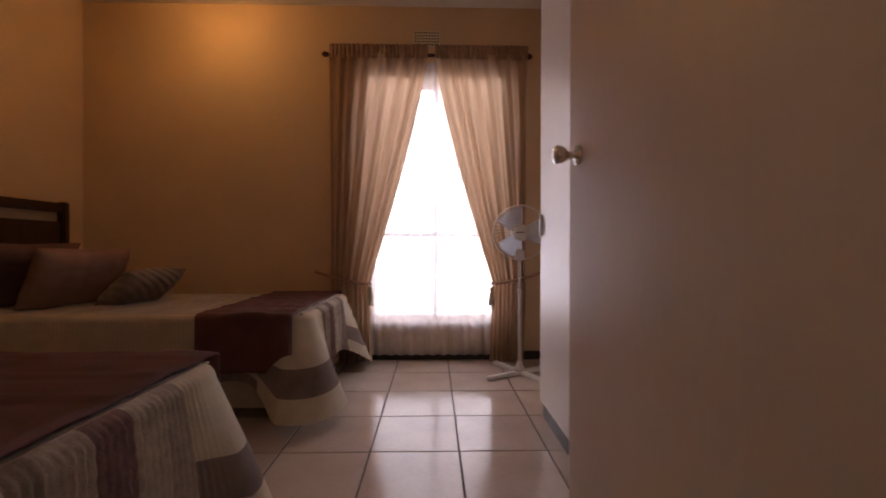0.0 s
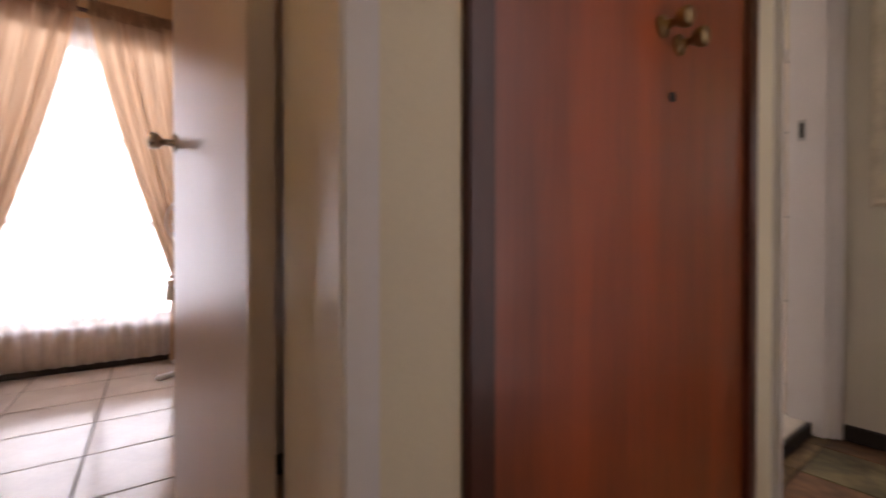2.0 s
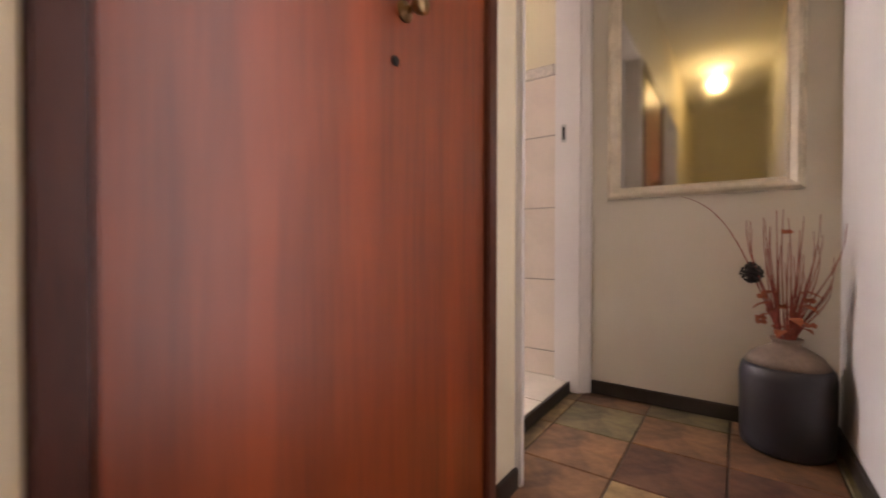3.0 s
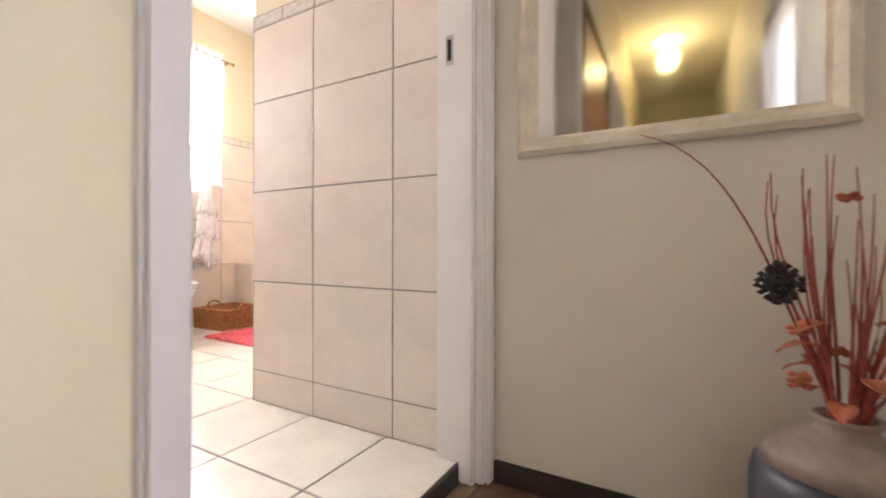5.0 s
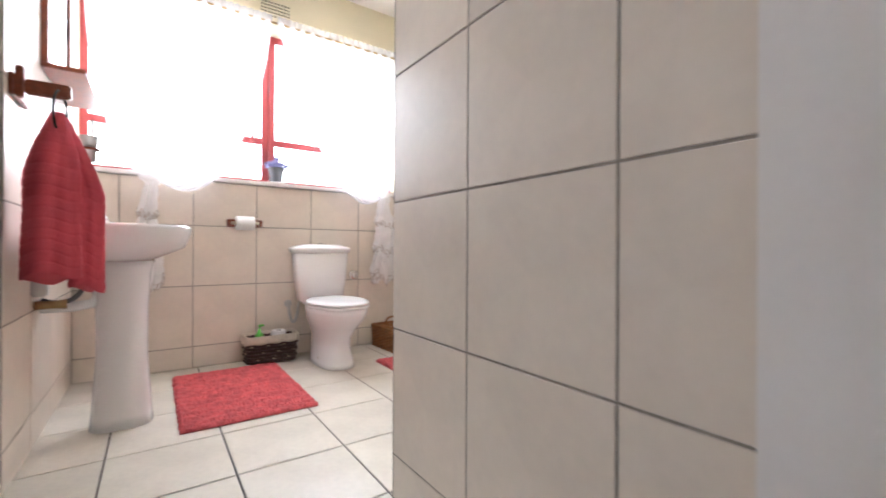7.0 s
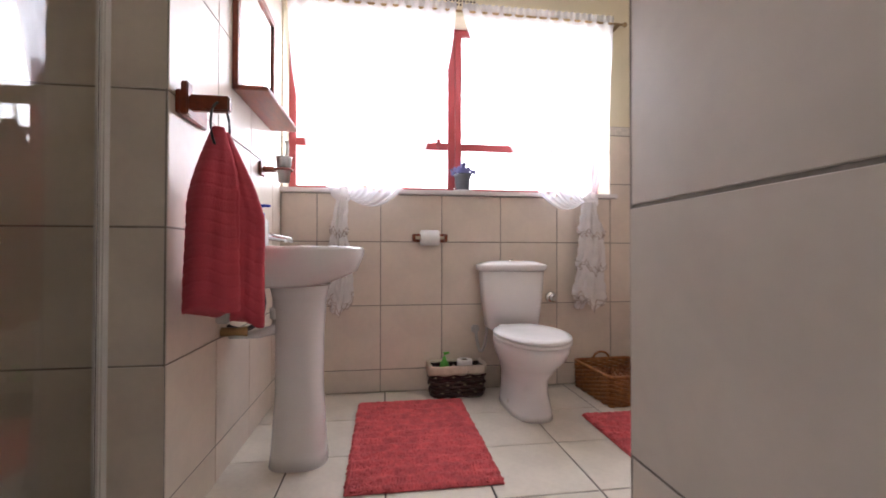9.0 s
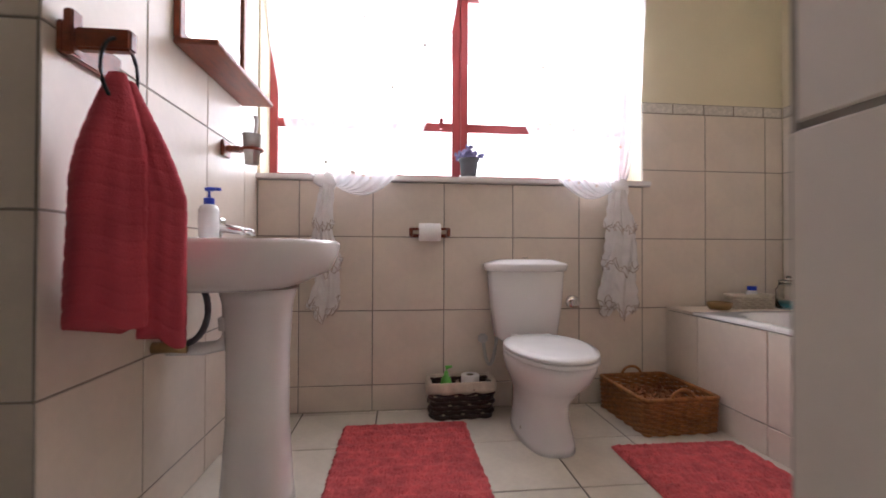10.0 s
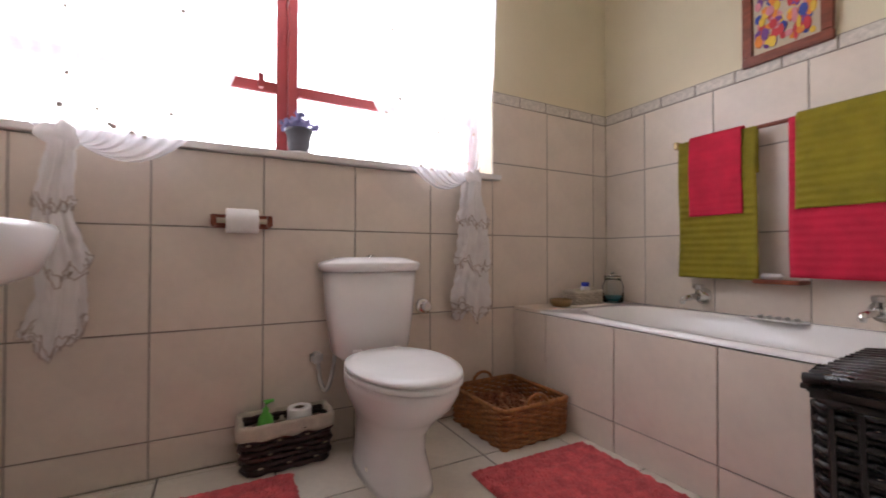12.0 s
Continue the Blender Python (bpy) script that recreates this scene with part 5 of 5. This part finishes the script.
# ---------- beds ----------
def bed(label, y0, y1, near_runner):
    x0, x1, zt = BED_X0 + 0.10, -0.50, 0.56
    e = thing("bed", label, "bed", (0, 0, FH), 0, "single beds")
    part("bed_base", box(x0, x1 - 0.05, y0 + 0.04, y1 - 0.04, 0.06, 0.30, 0.02), IVORY, e, "pale cloth bed base")
    part("mattress", box(x0, x1 - 0.02, y0 + 0.015, y1 - 0.015, 0.301, zt - 0.012, 0.05, None, 4), IVORY, e)
    hb = part("headboard", box(BED_X0 + 0.015, BED_X0 + 0.06, y0 - 0.02, y1 + 0.02, 0.55, 0.80, 0.008), HEADB, e, "dark wooden headboard")
    for yy in (y0 - 0.02, y1 - 0.04):
        part("headboard_post", box(BED_X0 + 0.012, BED_X0 + 0.07, yy, yy + 0.06, 0.0, 1.28, 0.01), HEADB, hb)
    part("headboard_rail", box(BED_X0 + 0.015, BED_X0 + 0.065, y0 + 0.041, y1 - 0.041, 1.20, 1.27, 0.008), HEADB, hb)
    part("headboard_panel", box(BED_X0 + 0.02, BED_X0 + 0.05, y0 + 0.041, y1 - 0.041, 0.802, 1.13, 0.006), HEADB, hb)
    for yy in (y0 + 0.06, y1 - 0.10):
        for xx in (x0 + 0.03, x1 - 0.12):
            part("leg", box(xx, xx + 0.05, yy, yy + 0.05, 0.0, 0.06, 0.006), HEADB, e)
    return e


def quilt(y0, y1, label):
    """A coverlet: soft top, and a skirt that rolls over the edge, hangs in ribs and drops lower at the corners."""
    e = thing("quilt", label, "bedspread", (0, 0, FH), 0, "bedspreads")
    R_, zt, rc = 0.045, 0.580, 0.07
    x0, x1 = BED_X0 + 0.12, -0.48 - R_
    ya, yb = y0 + 0.022, y1 - 0.022
    part("top", sheet(lambda u, v: (x0 + (x1 - x0) * u, ya + (yb - ya) * v, zt + 0.010 * wob(u * 5, v * 3, y0) * min(1, 14 * min(v, 1 - v, 1 - u)) - 0.004 * math.cos(u * 190) ** 8), 220, 40, 0.006), QUILT, e, "ribbed cream quilt", True)
    sl, fl, al = x1 - rc - x0, yb - ya - 2 * rc, rc * math.pi / 2
    total = 2 * sl + 2 * al + fl

    def along(s):
        if s < sl:
            return x0 + s, ya, 0.0, -1.0
        s -= sl
        if s < al:
            t = s / rc
            return x1 - rc + rc * math.sin(t), ya + rc - rc * math.cos(t), math.sin(t), -math.cos(t)
        s -= al
        if s < fl:
            return x1, ya + rc + s, 1.0, 0.0
        s -= fl
        if s < al:
            t = s / rc
            return x1 - rc + rc * math.cos(t), yb - rc + rc * math.sin(t), math.cos(t), math.sin(t)
        return x1 - rc - (s - al), yb, 0.0, 1.0

    c1, c2 = sl + al / 2, sl + al * 1.5 + fl

    def corner(s):
        return math.exp(-((s - c1) / 0.17) ** 2) + math.exp(-((s - c2) / 0.17) ** 2)

    def skirt(u, v):
        s = u * total
        x, y, nx, ny = along(s)
        c = corner(s)
        if v < 0.14:
            t = v / 0.14 * math.pi / 2
            out, z = R_ * math.sin(t), zt - R_ * (1 - math.cos(t))
        else:
            q = (v - 0.14) / 0.86
            out = R_ + q * (0.012 + 0.012 * math.sin(s * 13) + 0.17 * c + 0.02 * wob(s * 2, q, y0, 1.0))
            z = zt - R_ - q * (0.30 + 0.17 * c + 0.008 * math.sin(s * 17))
        foot = sl + al < s < sl + al + fl
        out += (0.006 * math.sin(2 * math.pi * s / 0.021) + 0.0015 * math.sin(v * 230)) * (1 - min(1, c * 1.3)) * min(1, v * 9) * (1.0 if foot else 0.25)
        return (x + nx * out, y + ny * out, z)

    nu, nv = 900, 44
    ob = part("skirt", sheet(skirt, nu, nv), QUILTS + [IVORY, TAUPE], e, "hanging sides in cream, taupe and mauve ribbed bands", True)
    for i, f in enumerate(ob.data.polygons):
        s, v = ((i % nu) + 0.5) / nu * total, (i // nu + 0.5) / nv
        if corner(s) > 0.28:
            f.material_index = 5 if 0.55 < v < 0.80 else 4
        elif sl + al < s < sl + al + fl:
            f.material_index = (0, 1, 2, 3, 0, 2, 1)[int((s - sl - al) / 0.105) % 7]
        else:
            f.material_index = 5 if v > 0.86 else 4
    return e


def runner(y0, y1, xa, xb, label):
    e = thing("bed_runner", label, "bed runner", (0, 0, FH), 0, "bed runners")
    zt = 0.594

    def fn(u, v):
        x = xa + (xb - xa) * u
        L, D = y1 - y0 + 0.03, 0.30
        s = v * (L + 2 * D) - D
        if s < 0:
            return (x, y0 - 0.065 - 0.012 * math.sin(u * 9) + 0.03 * s, zt + s - 0.004)
        if s > L:
            return (x, y1 + 0.06 + 0.008 * math.sin(u * 9), zt - (s - L) - 0.004)
        yy = y0 - 0.058 + (L + 0.088) * s / L
        return (x, yy, zt + 0.008 * wob(u * 3, v * 6, xa) + 0.006 * (math.sin(v * 60) > 0.96))
    part("cloth", sheet(fn, 24, 80, 0.006), RUNNER, e, "", True)
    return e


def cushion(name, label, m, w, h, t, material, group=""):
    e = thing(name, label, "pillow", (0, 0, 0), 0, group)
    e.matrix_world = m

    def side(sg):
        def fn(u, v):
            a, b = 2 * u - 1, 2 * v - 1
            puff = (max(0, 1 - a ** 4) * max(0, 1 - b ** 4)) ** 0.55
            pinch = 1 - 0.07 * (1 - abs(a * b)) * max(abs(a), abs(b)) ** 2
            return (a * w / 2 * pinch, sg * t / 2 * puff + 0.008 * wob(u * 4, v * 4, w), b * h / 2 * pinch)
        return fn
    bm = sheet(side(1), 24, 24)
    sheet(side(-1), 24, 24, 0, bm)
    bmesh.ops.remove_doubles(bm, verts=bm.verts, dist=0.003)
    part("cushion", bm, material, e, "", True)
    return e


bed("single bed beneath the bedroom wall", 2.67, 3.70, False)
quilt(2.67, 3.70, "striped cream and taupe quilt with a flared corner")
runner(2.67, 3.70, -1.05, -0.55, "burgundy runner laid across the bed")
bed("single bed near the bedroom door", 0.86, 1.78, True)
quilt(0.86, 1.78, "ribbed cream, taupe and plum striped quilt")
runner(0.86, 1.78, -1.60, -0.535, "wide burgundy runner laid across the bed")
DUSTY = mat("dusty_tan_pillow", (0.30, 0.17, 0.12), 0.9, var=0.2, scale=10, fine=150, bump=0.3)
STRIPE = bands(mat("striped_cushion", (0.26, 0.20, 0.16), 0.8, var=0.3, scale=10, fine=120, bump=0.3), "DIAGONAL", 9.0, 0.9, 0.01)
cushion("pillow", "plum pillow leaning on the headboard", pose(-2.32, 3.0, 0.72, 20, 0, 80), 0.62, 0.42, 0.17, PLUM, "pillows")
cushion("pillow", "dusty tan pillow on the bed", pose(-2.05, 3.10, 0.70, 24, 0, 80), 0.60, 0.40, 0.17, DUSTY, "pillows")
cushion("scatter_cushion", "small striped cushion lying on the bed", pose(-1.72, 3.20, 0.63, 52, 0, 78), 0.44, 0.34, 0.14, STRIPE)

# ---------- tiles ----------
TCACHE = {}


def tile_mesh(w, h, t, material, bev):
    key = (round(w, 3), round(h, 3), t, material.name, bev)
    if key not in TCACHE:
        w, h = key[0], key[1]
        bm = rings([[(sx * a, sy * b, z) for sx, sy in ((-0.5, -0.5), (0.5, -0.5), (0.5, 0.5), (-0.5, 0.5))] for a, b, z in ((w, h, -t), (w, h, -bev), (w - 2 * bev, h - 2 * bev, 0.0))], (False, True))
        me = bpy.data.meshes.new("tile")
        bm.to_mesh(me)
        bm.free()
        me.materials.append(material)
        TCACHE[key] = me
    return TCACHE[key]


def tiles(parent, origin, u, v, us, vs, material, t=0.0075, joint=0.006, bev=0.0015, skip=None, name="tile"):
    """Tiles of the grid us x vs on a face; u and v span it and u x v looks out of it."""
    u, v, o = Vector(u), Vector(v), Vector(origin)
    n = u.cross(v)
    for a, b in zip(us, us[1:]):
        for c, d in zip(vs, vs[1:]):
            if skip and skip((a + b) / 2, (c + d) / 2):
                continue
            w, h = b - a - joint, d - c - joint
            if w < 0.01 or h < 0.01:
                continue
            mt = random.choice(material) if isinstance(material, list) else material
            ob = new(name, tile_mesh(w, h, t, mt, bev))
            p = o + u * (a + b) / 2 + v * (c + d) / 2 + n * random.uniform(-0.0004, 0.0004)
            ob.matrix_world = Matrix(((u.x, v.x, n.x, p.x), (u.y, v.y, n.y, p.y), (u.z, v.z, n.z, p.z), (0, 0, 0, 1)))
            ob.parent = parent


ZR = [0.0, 0.145, 0.56, 0.975, 1.39, 1.735]
ZS = [0.0, 0.145, 0.56, 0.975, 1.39, 1.805, 2.22, 2.635, CZ]


def grid(a, b, start, pitch):
    k = math.ceil((a - start) / pitch + 1e-6)
    out = [a]
    while start + k * pitch < b - 0.004:
        if start + k * pitch > a + 0.004:
            out.append(start + k * pitch)
        k += 1
    return out + [b]


# thin grout beds behind the tiles
part("grout_bed", box(BW, WR, BN + 0.003, BN + 0.0078, 0, SILL - 0.03), GROUT, w_north)
part("grout_bed", box(WR, BE, BN + 0.003, BN + 0.0078, 0, 1.80), GROUT, w_north)
part("grout_bed", box(BE + 0.003, BE + 0.0078, BS, BN, 0, 1.80), GROUT, w_east)
part("grout_bed", box(PX + 0.003, PX + 0.0078, PY, BS, 0, 1.80), GROUT, w_part)
part("grout_bed", box(PX, BE, BS - 0.0078, BS - 0.003, 0, 1.80), GROUT, w_part)
part("grout_bed", box(BW - 0.0078, BW - 0.003, 2.48, BN, 0, CZ), GROUT, w_basin)
part("grout_bed", box(1.5, BW - 0.003, 2.483, 2.4878, 0, CZ), GROUT, w_basin)
xs = grid(BW, BE, 2.272, 0.402)
tiles(w_north, (0, BN, 0), (1, 0, 0), (0, 0, 1), [x for x in xs if x < WR - 0.05] + [WR], [0.0, 0.145, 0.56, 0.975, SILL - 0.03], TILE)
right = [WR] + [x for x in xs if x > WR + 0.05]
tiles(w_north, (0, BN, 0), (1, 0, 0), (0, 0, 1), right, ZR, TILE)
tiles(w_north, (0, BN, 0), (1, 0, 0), (0, 0, 1), grid(WR, BE, WR, 0.2), [1.735, 1.80], BORDER, bev=0.004)
ys = [-y for y in grid(BS, BN, 3.165 - 0.405 * 3, 0.405)][::-1]
tiles(w_east, (BE, 0, 0), (0, -1, 0), (0, 0, 1), ys, ZR, TILE)
tiles(w_east, (BE, 0, 0), (0, -1, 0), (0, 0, 1), grid(-BN, -BS, -BN, 0.2), [1.735, 1.80], BORDER, bev=0.004)
tiles(w_part, (PX, 0, 0), (0, -1, 0), (0, 0, 1), [-BS, -1.38, -0.963, -PY], ZR, TILE)
tiles(w_part, (PX, 0, 0), (0, -1, 0), (0, 0, 1), grid(-BS, -PY, -BS, 0.2), [1.735, 1.80], BORDER, bev=0.004)
tiles(w_part, (0, BS, 0), (-1, 0, 0), (0, 0, 1), grid(-BE, -PX, -PX - 0.405 * 8, 0.405), ZR, TILE)
tiles(w_basin, (BW, 0, 0), (0, 1, 0), (0, 0, 1), grid(2.48, BN, 2.86, 0.405), ZS, TILE)
tiles(w_basin, (0, 2.48, 0), (1, 0, 0), (0, 0, 1), grid(1.5, BW, 1.865, 0.41), ZS, TILE)
# apron of the bath
tiles(tub, (TXF, 0, 0), (0, -1, 0), (0, 0, 1), [-y for y in grid(BS, BN, 3.165 - 0.43 * 4, 0.43)][::-1], [0.0, 0.135, 0.548], TILE)
# floors
tiles(floor_bath, (0, 0, 0), (1, 0, 0), (0, 1, 0), grid(1.5, BE, 3.11 - 0.405 * 4, 0.405), grid(0.672, BN, 2.209 - 0.405 * 4, 0.405), FTILE, t=0.0038, joint=0.007)
tiles(floor_bed, (0, 0, FH), (1, 0, 0), (0, 1, 0), grid(BED_X0, BED_X1, 0.293 - 0.41 * 8, 0.411), grid(0.672, BED_Y1, 2.345 - 0.403 * 5, 0.4035), BTILE, t=0.0038, joint=0.008)
tiles(floor_hall, (0, 0, FH), (1, 0, 0), (0, 1, 0), grid(-2.5, 3.12, 2.617 - 0.33 * 16, 0.33), grid(HS, 0.655, 0.258 - 0.33 * 3, 0.33), SLATES, t=0.0058, joint=0.006, bev=0.003, name="slate_tile")
